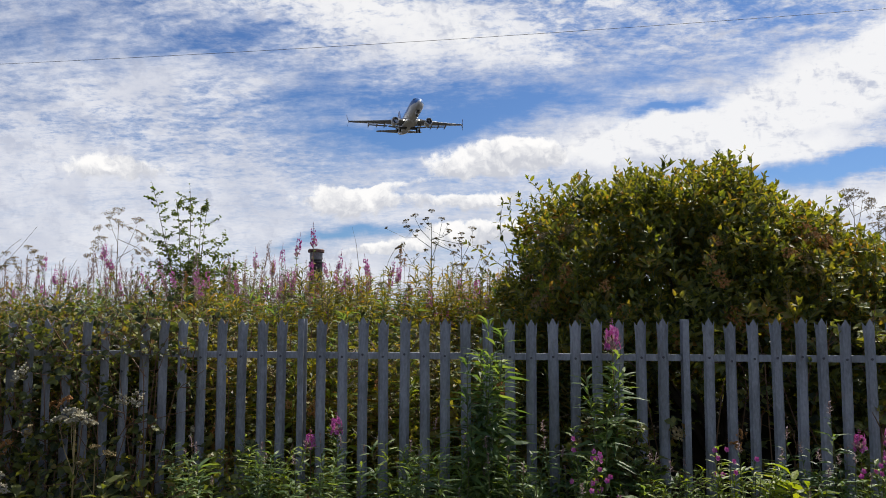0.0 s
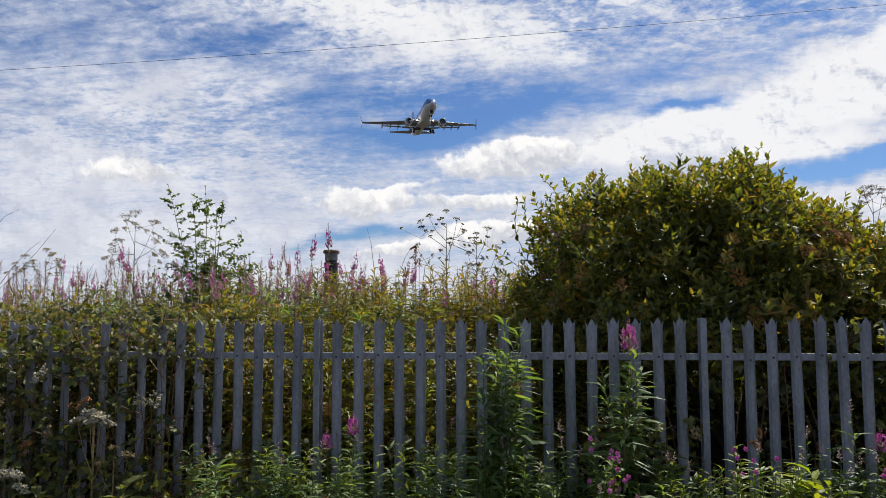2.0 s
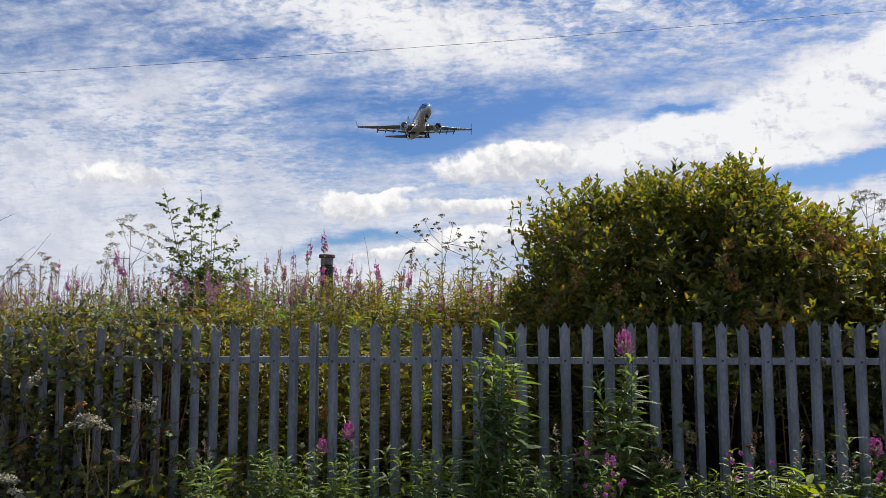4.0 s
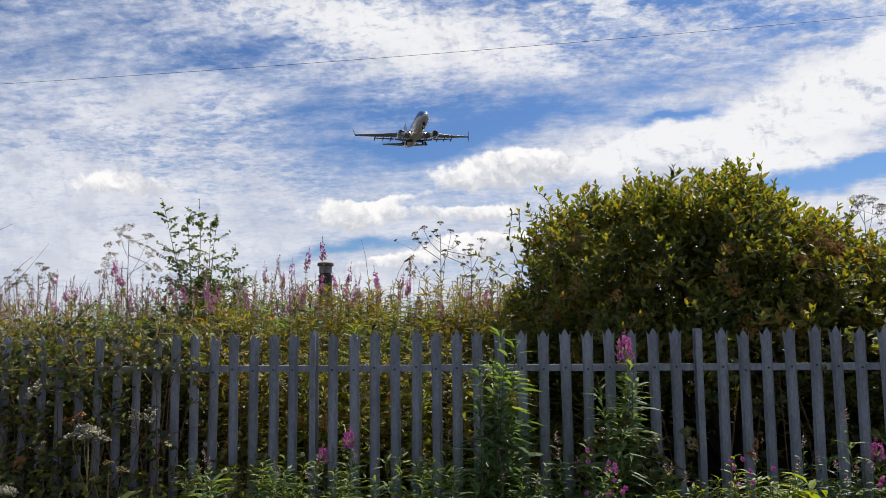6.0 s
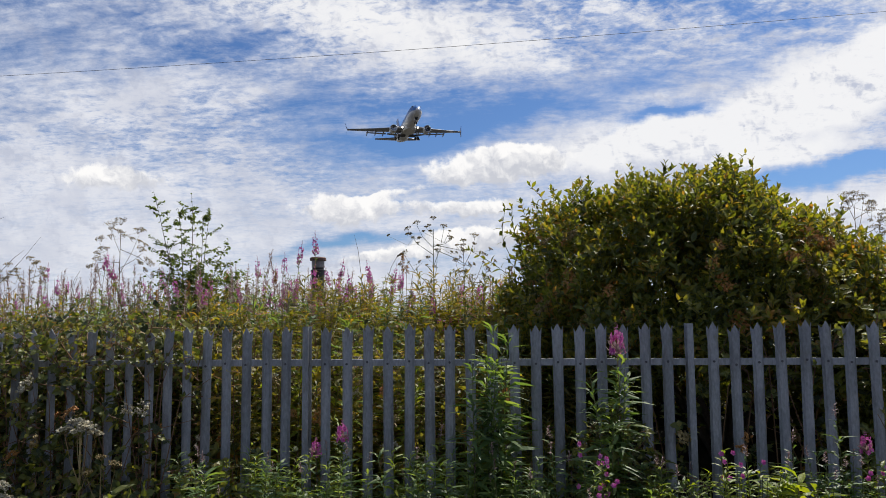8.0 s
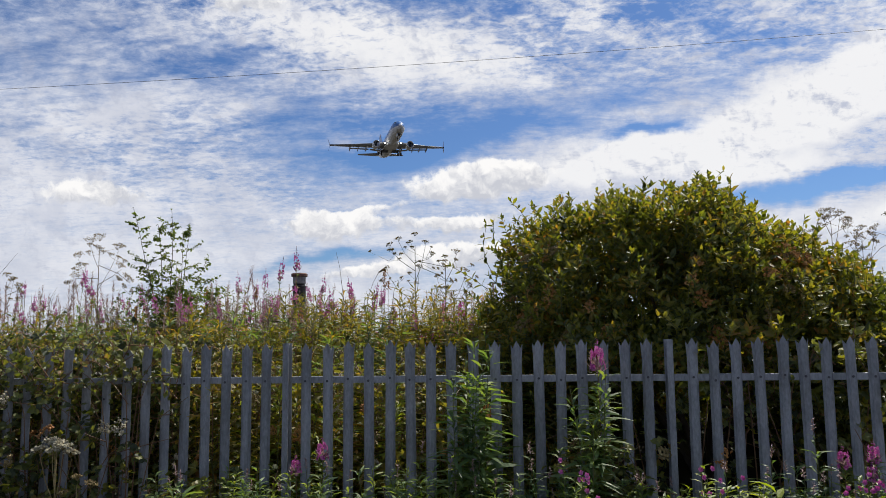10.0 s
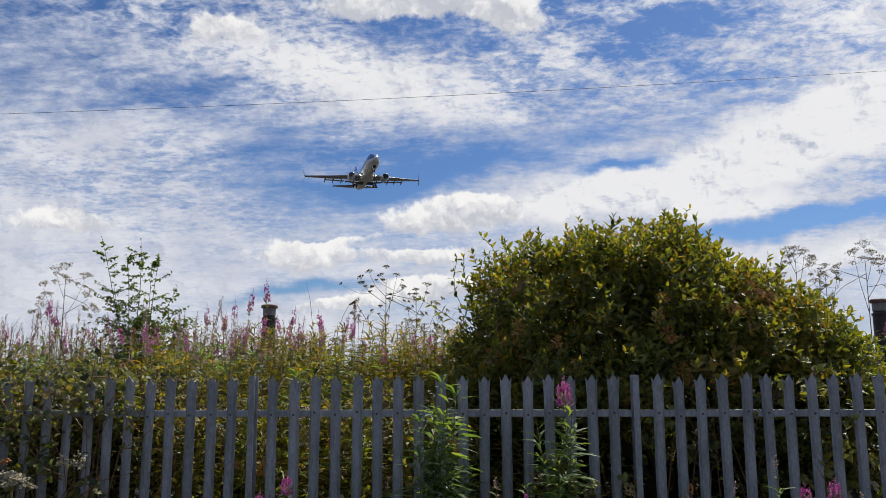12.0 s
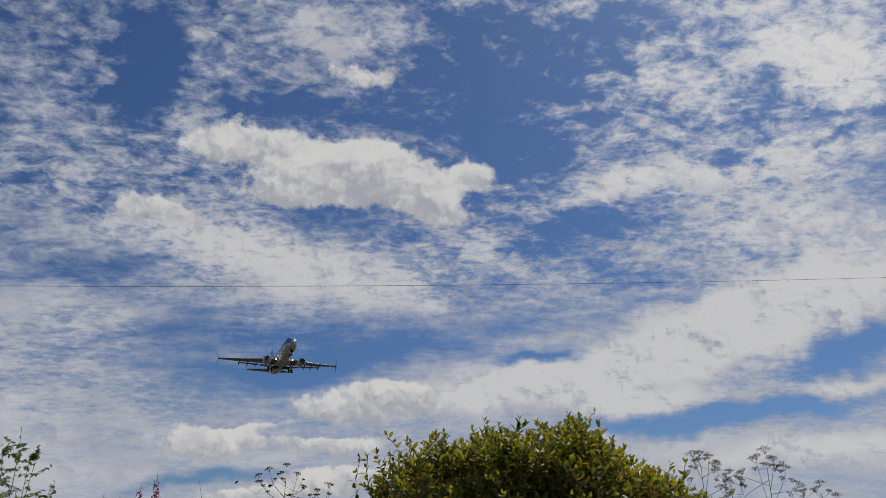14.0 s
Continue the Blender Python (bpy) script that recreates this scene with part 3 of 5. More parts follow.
def shoot_mass(parent, r, kinds, places, normals, tilt, scale, near=300, turns=None, sizes=None):
    """Shoots set over a crown. The leaves on the fence side are parts of their own, the rest is joined."""
    turns = random_turns(r, normals, tilt) if turns is None else turns
    sizes = r.uniform(scale[0], scale[1], len(places)) if sizes is None else sizes
    pick = r.integers(0, len(kinds), len(places))
    left, single = near, set()
    for i in np.argsort(places[:, 1]):
        kind = kinds[pick[i]]
        if left < len(kind["places"]):
            break
        left -= len(kind["places"])
        single.add(int(i))
        for t, p in zip(kind["turns"], kind["places"]):
            ob = part("leaf", kind["mesh"], None, parent)
            m = (turns[i] * sizes[i] @ t)
            ob.matrix_local = Matrix.Translation(turns[i] @ p * sizes[i] + places[i]) @ Matrix(m.tolist()).to_4x4()
    b = Build()
    for k, kind in enumerate(kinds):
        sel = np.nonzero(pick == k)[0]
        if not len(sel):
            continue
        big = turns[sel] * sizes[sel][:, None, None]
        b.spread(*kind["twig"], big, places[sel], 1)
        loose = np.array([i for i in sel if int(i) not in single], int)
        if len(loose):
            big = turns[loose] * sizes[loose][:, None, None]
            for t, p in zip(kind["turns"], kind["places"]):
                b.spread(*kind["leaf"], big @ t, np.einsum("nij,j->ni", big, p) + places[loose], 0)
    tagged(part("foliage", b, kinds[0]["mats"], parent), kind="stuff")


def cluster_mesh(name, r, mat, radius=0.05, rays=14, bead=0.008, height=0.05):
    """A flat-topped head of small florets on thin rays."""
    b = Build()
    ico_v = [(0, 0, 1), (.9, 0, 0), (0, .9, 0), (-.9, 0, 0), (0, -.9, 0), (0, 0, -.7)]
    ico_f = [(0, 1, 2), (0, 2, 3), (0, 3, 4), (0, 4, 1), (5, 2, 1), (5, 3, 2), (5, 4, 3), (5, 1, 4)]
    for i in range(rays):
        a, q = r.uniform(0, 6.28), math.sqrt(r.uniform(0, 1)) * radius
        tip = np.array([math.cos(a) * q, math.sin(a) * q, height * (1 - 0.35 * (q / radius) ** 2) + r.normal(0, .004)])
        b.tube([(0, 0, 0), tuple(tip * 0.6 + [0, 0, 0.004]), tuple(tip)], 0.0012, 3, 1, cap=False)
        k = r.integers(4, 8)
        spots = tip + r.normal(0, bead * 0.9, (k, 3)) * [1, 1, .5]
        b.spread(ico_v, ico_f, np.repeat(np.eye(3)[None] * bead, k, 0) * r.uniform(.6, 1.1, k)[:, None, None], spots, 0)
    return b.mesh(name, [mat, M_DRYSTEM])


# ---- the big shrub behind the fence ----
def build_shrub():
    r = np.random.default_rng(11)
    base = (2.6, 7.0, float(ground_height(2.6, 7.0)) - 0.05)
    shrub = thing("large_shrub", "big dense rounded shrub with glossy green leaves and russet clusters", "shrub", at=base)
    centre = np.array([2.52, 7.0, 1.35])
    for k in range(11):
        wood = Build()
        a = k * 2.4
        d = np.array([math.cos(a) * 1.5, math.sin(a) * 1.2, 1.7 + 0.25 * math.sin(k * 3)])
        mid = d * 0.45 + r.normal(0, .08, 3) + [0, 0, .15]
        wood.tube([tuple(np.array([math.cos(a), math.sin(a), 0]) * .08), tuple(mid * .5), tuple(mid), tuple(d * .75), tuple(d)], [.045, .035, .026, .018, .008], 6)
        part("limb", wood, M_BARK, shrub, "grey-brown woody limb")

    def roof(x, y):
        """How high the crown reaches: shouldered on the fence's middle bay side, falling away beyond."""
        near = np.clip((y + .9) / 7.8, .6, 1.0)
        lim = np.interp(.76 + (x - .76) / near, (.4, .6, .8, 1.0, 1.55, 2.0, 2.25, 2.6, 2.85, 3.1, 3.25, 3.7, 4.0, 4.2, 4.4, 4.6),
                        (2.0, 2.45, 2.75, 2.94, 2.96, 3.08, 3.00, 3.16, 3.10, 2.86, 2.66, 2.52, 2.30, 2.12, 1.85, 1.5))
        return 1.8 + (lim - 1.8) * near

    def surface(n, lo, hi):
        d = unit(r.normal(0, 1, (n * 3, 3)))
        d = d[d[:, 2] > -0.55][:n]
        rad = np.array([1.8, 1.75, 1.62])
        lump = np.array([noise.noise(Vector(q * 2.4)) * 0.10 + noise.noise(Vector(q * 6.0 + np.array([9, 2, 4]))) * 0.12 for q in d])
        power = ((np.abs(d[:, 0]) ** 3.4 + np.abs(d[:, 2]) ** 3.4) ** (2 / 3.4) + d[:, 1] ** 2) ** -0.5
        k = r.uniform(lo, hi, len(d)) * power * (1 + lump)
        q = d * k[:, None]
        x, y = centre[0] + np.where(q[:, 0] > 0, 1.95, 1.84) * q[:, 0], centre[1] + rad[1] * q[:, 1]
        z = centre[2] + 1.80 * q[:, 2]
        top = roof(x, y) - .10 * np.abs(lump) / .1
        over = z > top
        z = np.where(over, top - r.uniform(0, .12, len(z)) - (1 - r.uniform(lo, hi, len(z))).clip(0) * 1.2, z)
        p = np.stack([x, y, z], axis=1)
        bare = (p[:, 1] < 6.3) & (p[:, 2] < 1.35 + .25 * lump / .1) & (p[:, 0] < 3.1)      # leafless under the skirt
        ok = (p[:, 1] > 4.95) & (p[:, 2] > 0.1) & ~bare
        return p[ok], unit(d / rad + over[:, None] * [0, 0, .6])[ok]

    meshes = [shoot_kind(r, r.uniform(.16, .26), 4, .104, .047, M_BUSH, M_STEM) for _ in range(6)]
    # the crown is made of clumps of shoots with dark gaps between them
    pc, nc = surface(620, 0.93, 1.03)
    each = 13
    p1 = np.repeat(pc, each, 0) + r.normal(0, .085, (len(pc) * each, 3)) - np.repeat(nc, each, 0) * np.abs(r.normal(0, .07, (len(pc) * each, 1)))
    n1 = unit(np.repeat(nc, each, 0) * .8 + [0, -.1, 0.75])
    keep = (p1[:, 1] > 4.95) & (p1[:, 2] < roof(p1[:, 0], p1[:, 1]) + .04)
    p1, n1 = p1[keep], n1[keep]
    p2, n2 = surface(4600, 0.50, 0.84)
    off = np.array(base)
    shoot_mass(shrub, r, meshes, np.concatenate([p1, p2]) - off, np.concatenate([n1, n2]), 0.3, (0.75, 1.2), 300)
    # long shoots that stand out of the outline
    tall = [shoot_kind(r, .36, 6, .11, .05, M_BUSH, M_STEM, spread=.8, rise=.35) for _ in range(3)]
    spots = ((.52, 2.3, -50), (.55, 2.5, -40), (.55, 2.1, -62), (.66, 2.6, -34), (.78, 2.72, -24), (.98, 2.84, -8), (1.3, 2.82, 0), (1.62, 2.84, 5), (1.93, 2.98, -6), (2.06, 2.98, 8),
             (2.5, 3.04, -6), (2.62, 3.08, 5), (2.86, 3.06, 0), (3.05, 2.76, 8), (3.4, 2.52, 4), (3.66, 2.5, 8), (3.86, 2.34, 12), (4.1, 2.05, 28), (4.25, 1.8, 40))
    tp = np.array([(x, 6.9, z) for x, z, _ in spots]) - off
    tt = np.array([np.array((pose(0, 0, 0, r.normal(0, 6), lean, 0) @ pose(0, 0, 0, 0, 0, r.uniform(0, 360))).to_3x3()) for _, _, lean in spots])
    shoot_mass(shrub, r, tall, tp, tp, 0, (1, 1), 0, turns=tt, sizes=r.uniform(.8, 1.1, len(tp)))
    # russet and straw-coloured seed clusters
    heads = [cluster_mesh("seed_head", r, m, .06, 16, .010, .05) for m in (M_RUST, M_RUST, M_STRAW)]
    n = 0
    p3, n3 = surface(1100, 0.99, 1.04)
    for p, q in zip(p3, n3):
        if p[1] > 7.2 or p[2] < 1.7 or n >= 170:
            continue
        patch = noise.noise(Vector(p * 1.7))
        if patch < -0.02:
            continue
        ob = part("seed_head", heads[n % 3], None, shrub, "russet seed cluster" if n % 3 < 2 else "straw-coloured seed cluster")
        ob.matrix_local = Matrix.Translation(Vector(p) - Vector(base)) @ Vector(q + [0, -.2, .5]).to_track_quat("Z", "Y").to_matrix().to_4x4() @ Matrix.Scale(r.uniform(.7, 1.5), 4)
        n += 1


build_shrub()


# ---- brambles along the fence ----
def build_bramble(label, x0, x1, y0, y1, top, count, near, seed, clusters=0, mat=None, front=False, low=0.15, leaf=(.08, .062)):
    r = np.random.default_rng(seed)
    base = ((x0 + x1) / 2, (y0 + y1) / 2, float(ground_height((x0 + x1) / 2, (y0 + y1) / 2)) - 0.03)
    bush = thing("bramble", label, "bramble", "brambles along the fence", at=base)
    mat = mat or M_BRAMBLE
    for k in range(int(6 + (x1 - x0) * 5)):
        canes = Build()
        x, y = r.uniform(x0, x1), r.uniform(y0, y1)
        h = top * r.uniform(.6, 1.0) - base[2]
        dx, dy = r.normal(0, .35), r.normal(0, .15)
        canes.tube([(x - base[0], y - base[1], 0), (x - base[0] + dx * .3, y - base[1] + dy * .3, h * .5), (x - base[0] + dx * .7, y - base[1] + dy * .7, h * .9),
                    (x - base[0] + dx * 1.3, y - base[1] + dy * 1.2, h)], [.006, .005, .004, .002], 4, cap=False)
        part("cane", canes, M_REDSTEM, bush)
    meshes = [shoot_kind(r, r.uniform(.15, .3), 4, *leaf, mat, M_REDSTEM, trifoliate=True, spread=1.0, rise=.2) for _ in range(5)]
    p = np.stack([r.uniform(x0, x1, count), r.uniform(y0, y1, count), r.uniform(0, 1, count)], axis=1)
    ceil = np.array([top + 0.16 * noise.noise(Vector((q[0] * 1.3, q[1] * 1.3, seed))) + .07 * noise.noise(Vector((q[0] * 4, q[1] * 4, seed))) for q in p])
    ends = 1 - 0.5 * np.clip(np.abs(p[:, 0] - base[0]) / ((x1 - x0) / 2), 0, 1) ** 6
    p[:, 2] = low + (ceil * ends - low) * (1 - (1 - p[:, 2]) ** 1.8 if not front else p[:, 2] ** 0.8)
    normals = np.stack([r.normal(0, .4, count), -0.6 + r.normal(0, .4, count), np.full(count, .8)], axis=1)
    shoot_mass(bush, r, meshes, p - base, unit(normals), 0.4, (0.7, 1.2), near)
    heads = [cluster_mesh("dried_flower_head", r, m, .055, 15, .010, .05) for m in (M_RUST, M_CREAM, M_STRAW)]
    for k in range(clusters):
        x, z = r.uniform(x0, x1), r.uniform(top * .5, top * .95)
        ob = part("dried_flower_head", heads[k % 3], None, bush, "dried brownish flower cluster")
        ob.matrix_local = Matrix.Translation((x - base[0], y0 - 0.04 - base[1], z - base[2])) @ pose(0, 0, 0, r.uniform(20, 70), 0, r.uniform(-50, 50)) @ Matrix.Scale(r.uniform(.8, 1.4), 4)


build_bramble("dense bramble thicket with yellowing leaves behind the fence", -7.6, -4.2, 4.85, 6.6, 1.66, 1300, 150, 21, 10, mat=M_WEED, leaf=(.062, .046))
build_bramble("dense bramble thicket close behind the steel fence", -4.3, -1.5, 4.85, 6.4, 1.64, 1300, 300, 22, 8, leaf=(.085, .066))
build_bramble("yellowing bramble tops on the bank", -5.6, -1.2, 6.2, 8.0, 1.76, 700, 150, 30, 8, mat=M_WEED, leaf=(.058, .042))
build_bramble("bramble growing up through the pales and over their tips", -4.6, -1.95, 4.40, 4.72, 1.66, 190, 300, 23, 14, front=True, low=.15, leaf=(.074, .058))
build_bramble("bramble sprays hanging over the pale tips", -3.4, -1.6, 4.5, 4.9, 1.74, 80, 300, 24, 0, front=True, low=1.35, leaf=(.056, .043))
build_bramble("sunlit yellowish bramble behind the middle bay", -1.6, 0.75, 5.0, 6.2, 1.46, 560, 300, 25, 14, mat=M_WEED, leaf=(.066, .05))
build_bramble("weedy yellow-green growth on the bank", -1.4, 1.0, 6.2, 8.2, 1.78, 260, 100, 31, 6, mat=M_WEED)
build_bramble("dark low bramble with cream flower clusters before the pales", 0.95, 1.62, 4.42, 4.66, 1.05, 130, 300, 26, 6, front=True, low=.1, leaf=(.07, .05))
build_bramble("bramble sprays poking between the pales under the shrub", 1.7, 3.6, 4.78, 5.2, 1.75, 90, 300, 27, 3, front=True, low=.4)
build_bramble("low bramble at the fence foot", -3.8, -0.6, 4.1, 4.6, 0.78, 170, 300, 28, 5, front=True, low=.1)
# sunlight on the hedge tops is put into a yellower leaf colour
build_bramble("bramble tops along the fence, leaf colour yellowed for sunlight", -4.8, -1.2, 4.95, 6.2, 1.72, 700, 300, 32, 8, mat=M_WEED, front=True, low=1.4, leaf=(.058, .042))
build_bramble("yellow-green growth round the far vent pipe", 4.9, 8.2, 7.9, 9.2, 2.2, 420, 60, 33, 5, mat=M_WEED)
build_bramble("bramble thicket beyond the shrub", 4.2, 9.0, 5.0, 8.5, 1.85, 900, 120, 29, 6, mat=M_WEED)


# ---- willowherbs ----
def herb(seed, height, leaves, flower="none", leaf_len=.13, leaf_w=.021, mat=None, flower_len=.34, sway=.05):
    """A tall willowherb: stem, narrow leaves, and a flower spike, seed pods or buds."""
    r = np.random.default_rng(seed)
    name = "rosebay_willowherb"
    words = {"pink": "tall willowherb with a magenta flower spike", "seed": "tall willowherb gone to mauve seed pods",
             "bud": "green willowherb with a reddish bud tip", "none": "leafy green willowherb stem"}[flower]
    plant = thing(name, words, "wildflower", "willowherbs")
    bend = r.normal(0, sway, 2)

    def at(t):
        return np.array([bend[0] * t * t * height, bend[1] * t * t * height, t * height])
    b = Build()
    b.tube([tuple(at(t)) for t in np.linspace(0, 1, 7)], np.linspace(.006, .0015, 7).tolist(), 5, cap=False)
    part("stem", b, M_REDSTEM if flower in ("seed", "pink") else M_STEM, plant)
    stop = 1 - (flower_len / height if flower in ("pink", "seed") else .02)
    ts = np.sort(r.uniform(.12, stop, leaves))
    a = np.arange(leaves) * 2.4 + r.normal(0, .3, leaves)
    rise = .25 + .7 * (ts / stop) ** 3 + r.normal(0, .15, leaves)
    ways = np.stack([np.cos(a), np.sin(a), rise], axis=1)
    v, f = blade_shape(leaf_len, leaf_w, .42)
    size = (1.12 - .55 * (ts / stop) ** 3) * r.uniform(.8, 1.15, leaves)
    b = Build()
    b.spread(v, f, frames_along(unit(ways), roll=r.normal(0, .4, leaves)) * size[:, None, None], np.array([at(t) for t in ts]))
    tagged(part("foliage", b, mat or M_HERB, plant), kind="stuff")
    if flower in ("pink", "seed"):
        b = Build()
        n = 64 if flower == "pink" else 70
        q = r.uniform(0, 1, n)
        t = stop + (1 - stop) * q
        a = r.uniform(0, 6.28, n)
        pod_v, pod_f = blade_shape(.085, .012, -.15)
        pods = np.ones(n, bool) if flower == "seed" else (q < .35)
        w = np.stack([np.cos(a), np.sin(a), .8 + r.normal(0, .2, n)], axis=1)
        pl = np.array([at(k) for k in t])
        sz = (1.1 - .6 * q)
        if pods.any():
            b.spread(pod_v, pod_f, frames_along(unit(w[pods])) * sz[pods][:, None, None], pl[pods], 1)
        if flower == "pink":
            petal_v = [(0, 0, 0), (-.010, .014, .002), (.010, .014, .002), (0, .022, -.002)]
            petal_f = [(0, 2, 1), (1, 2, 3)]
            mid = (q > .12) & (q < .72)
            for i in np.nonzero(mid)[0]:
                out = unit(np.array([math.cos(a[i]), math.sin(a[i]), .15]))
                c = pl[i] + out * (.040 - .018 * q[i])
                for k in range(4):
                    s = unit(np.cross(out, [0, 0, 1]))
                    u = np.cross(s, out)
                    ang = k * 1.5708 + a[i]
                    way = unit(s * math.cos(ang) + u * math.sin(ang) + out * .35)
                    b.spread(petal_v, petal_f, frames_along(way[None], out[None]) * (.85 - .3 * q[i]), c[None], 0)
            bud_v = [(0, 0, 0), (-.004, .010, 0), (.004, .010, 0), (0, .010, .004), (0, .022, 0)]
            bud_f = [(0, 2, 3), (0, 3, 1), (0, 1, 2), (1, 3, 4), (3, 2, 4), (2, 1, 4)]
            top = q > .66
            w2 = np.stack([np.cos(a), np.sin(a), 1.0 - q], axis=1)
            b.spread(bud_v, bud_f, frames_along(unit(w2[top])) * (1.5 - q[top])[:, None, None], pl[top], 0)
        part("flower_spike" if flower == "pink" else "seed_spike", b, [M_PINK, M_FADED], plant,
             "magenta flowers and mauve pods" if flower == "pink" else "mauve-brown seed pods")
    elif flower == "bud":
        b = Build()
        bud_v, bud_f = blade_shape(.03, .007, .1)
        n = 22
        q = r.uniform(0, 1, n)
        a = r.uniform(0, 6.28, n)
        b.spread(bud_v, bud_f, frames_along(unit(np.stack([np.cos(a), np.sin(a), .6 + 1.5 * q], axis=1))), np.array([at(1 + .05 * k) for k in q * 1.2]), 0)
        tagged(part("bud_tip", b, M_FADED, plant, "reddish bud tip"), kind="stuff")
    return plant


def plant_pose(x, y, top, tall, r, lean=4):
    """The pose of a plant of that height so that its tip comes to top."""
    g = float(ground_height(x, y)) - 0.02
    t = (top - g) / tall
    w = min(max(t, .75), 1.25)
    return pose(x, y, g, r.normal(0, lean), r.normal(0, lean), r.uniform(0, 360)) @ Matrix.Diagonal((w, w, t, 1))


def plant_stand(name, label, entries):
    """Plants too many to count, joined: entries of (plant, pose)."""
    b, mats = Build(), []
    for made in {id(m): m for m, _ in entries}.values():
        poses = np.array([np.array(p) for m, p in entries if m is made])
        for ob in made.children:
            me = ob.data
            co = np.empty(len(me.vertices) * 3)
            me.vertices.foreach_get("co", co)
            co = co.reshape(-1, 3)
            for k, mat in enumerate(me.materials):
                if mat not in mats:
                    mats.append(mat)
                fs = [tuple(p.vertices) for p in me.polygons if p.material_index == k]
                if not fs:
                    continue
                used = sorted({i for f in fs for i in f})
                back = {q: i for i, q in enumerate(used)}
                b.spread(co[used], [tuple(back[i] for i in f) for f in fs], poses[:, :3, :3], poses[:, :3, 3], mats.index(mat))
    tagged(part(name, b, mats), label, "wildflowers", kind="stuff")


def plant_at(made, x, y, top, tall, r, lean=4):
    """A copy of a plant of that height so that its tip comes to top."""
    return copy_thing(made, plant_pose(x, y, top, tall, r, lean))


FLOWERING = [herb(100 + i, 1.9, 70, "pink") for i in range(3)]
SEEDING = [herb(110 + i, 1.9, 60, "seed", flower_len=.55) for i in range(3)]
GREEN = [herb(120 + i, 1.2, 80, "none", .17, .026) for i in range(3)]
BUDDED = [herb(130 + i, 1.0, 62, "bud", .14, .024) for i in range(2)]
PINKTOP = [herb(140 + i, 1.2, 95, "pink", .14, .024, flower_len=.16, sway=.01) for i in range(2)]
BANKHERB = [herb(160 + i, 1.2, 85, "none", .15, .02, M_OLIVE) for i in range(3)]
YELLOWED = [herb(150 + i, 1.0, 70, "none", .13, .02, M_LIME) for i in range(2)]
for made in FLOWERING + SEEDING + GREEN + BUDDED + PINKTOP + YELLOWED + BANKHERB:
    made.location = (0, 0, 0)
ORIGINALS = FLOWERING + SEEDING + GREEN + BUDDED + PINKTOP + YELLOWED + BANKHERB


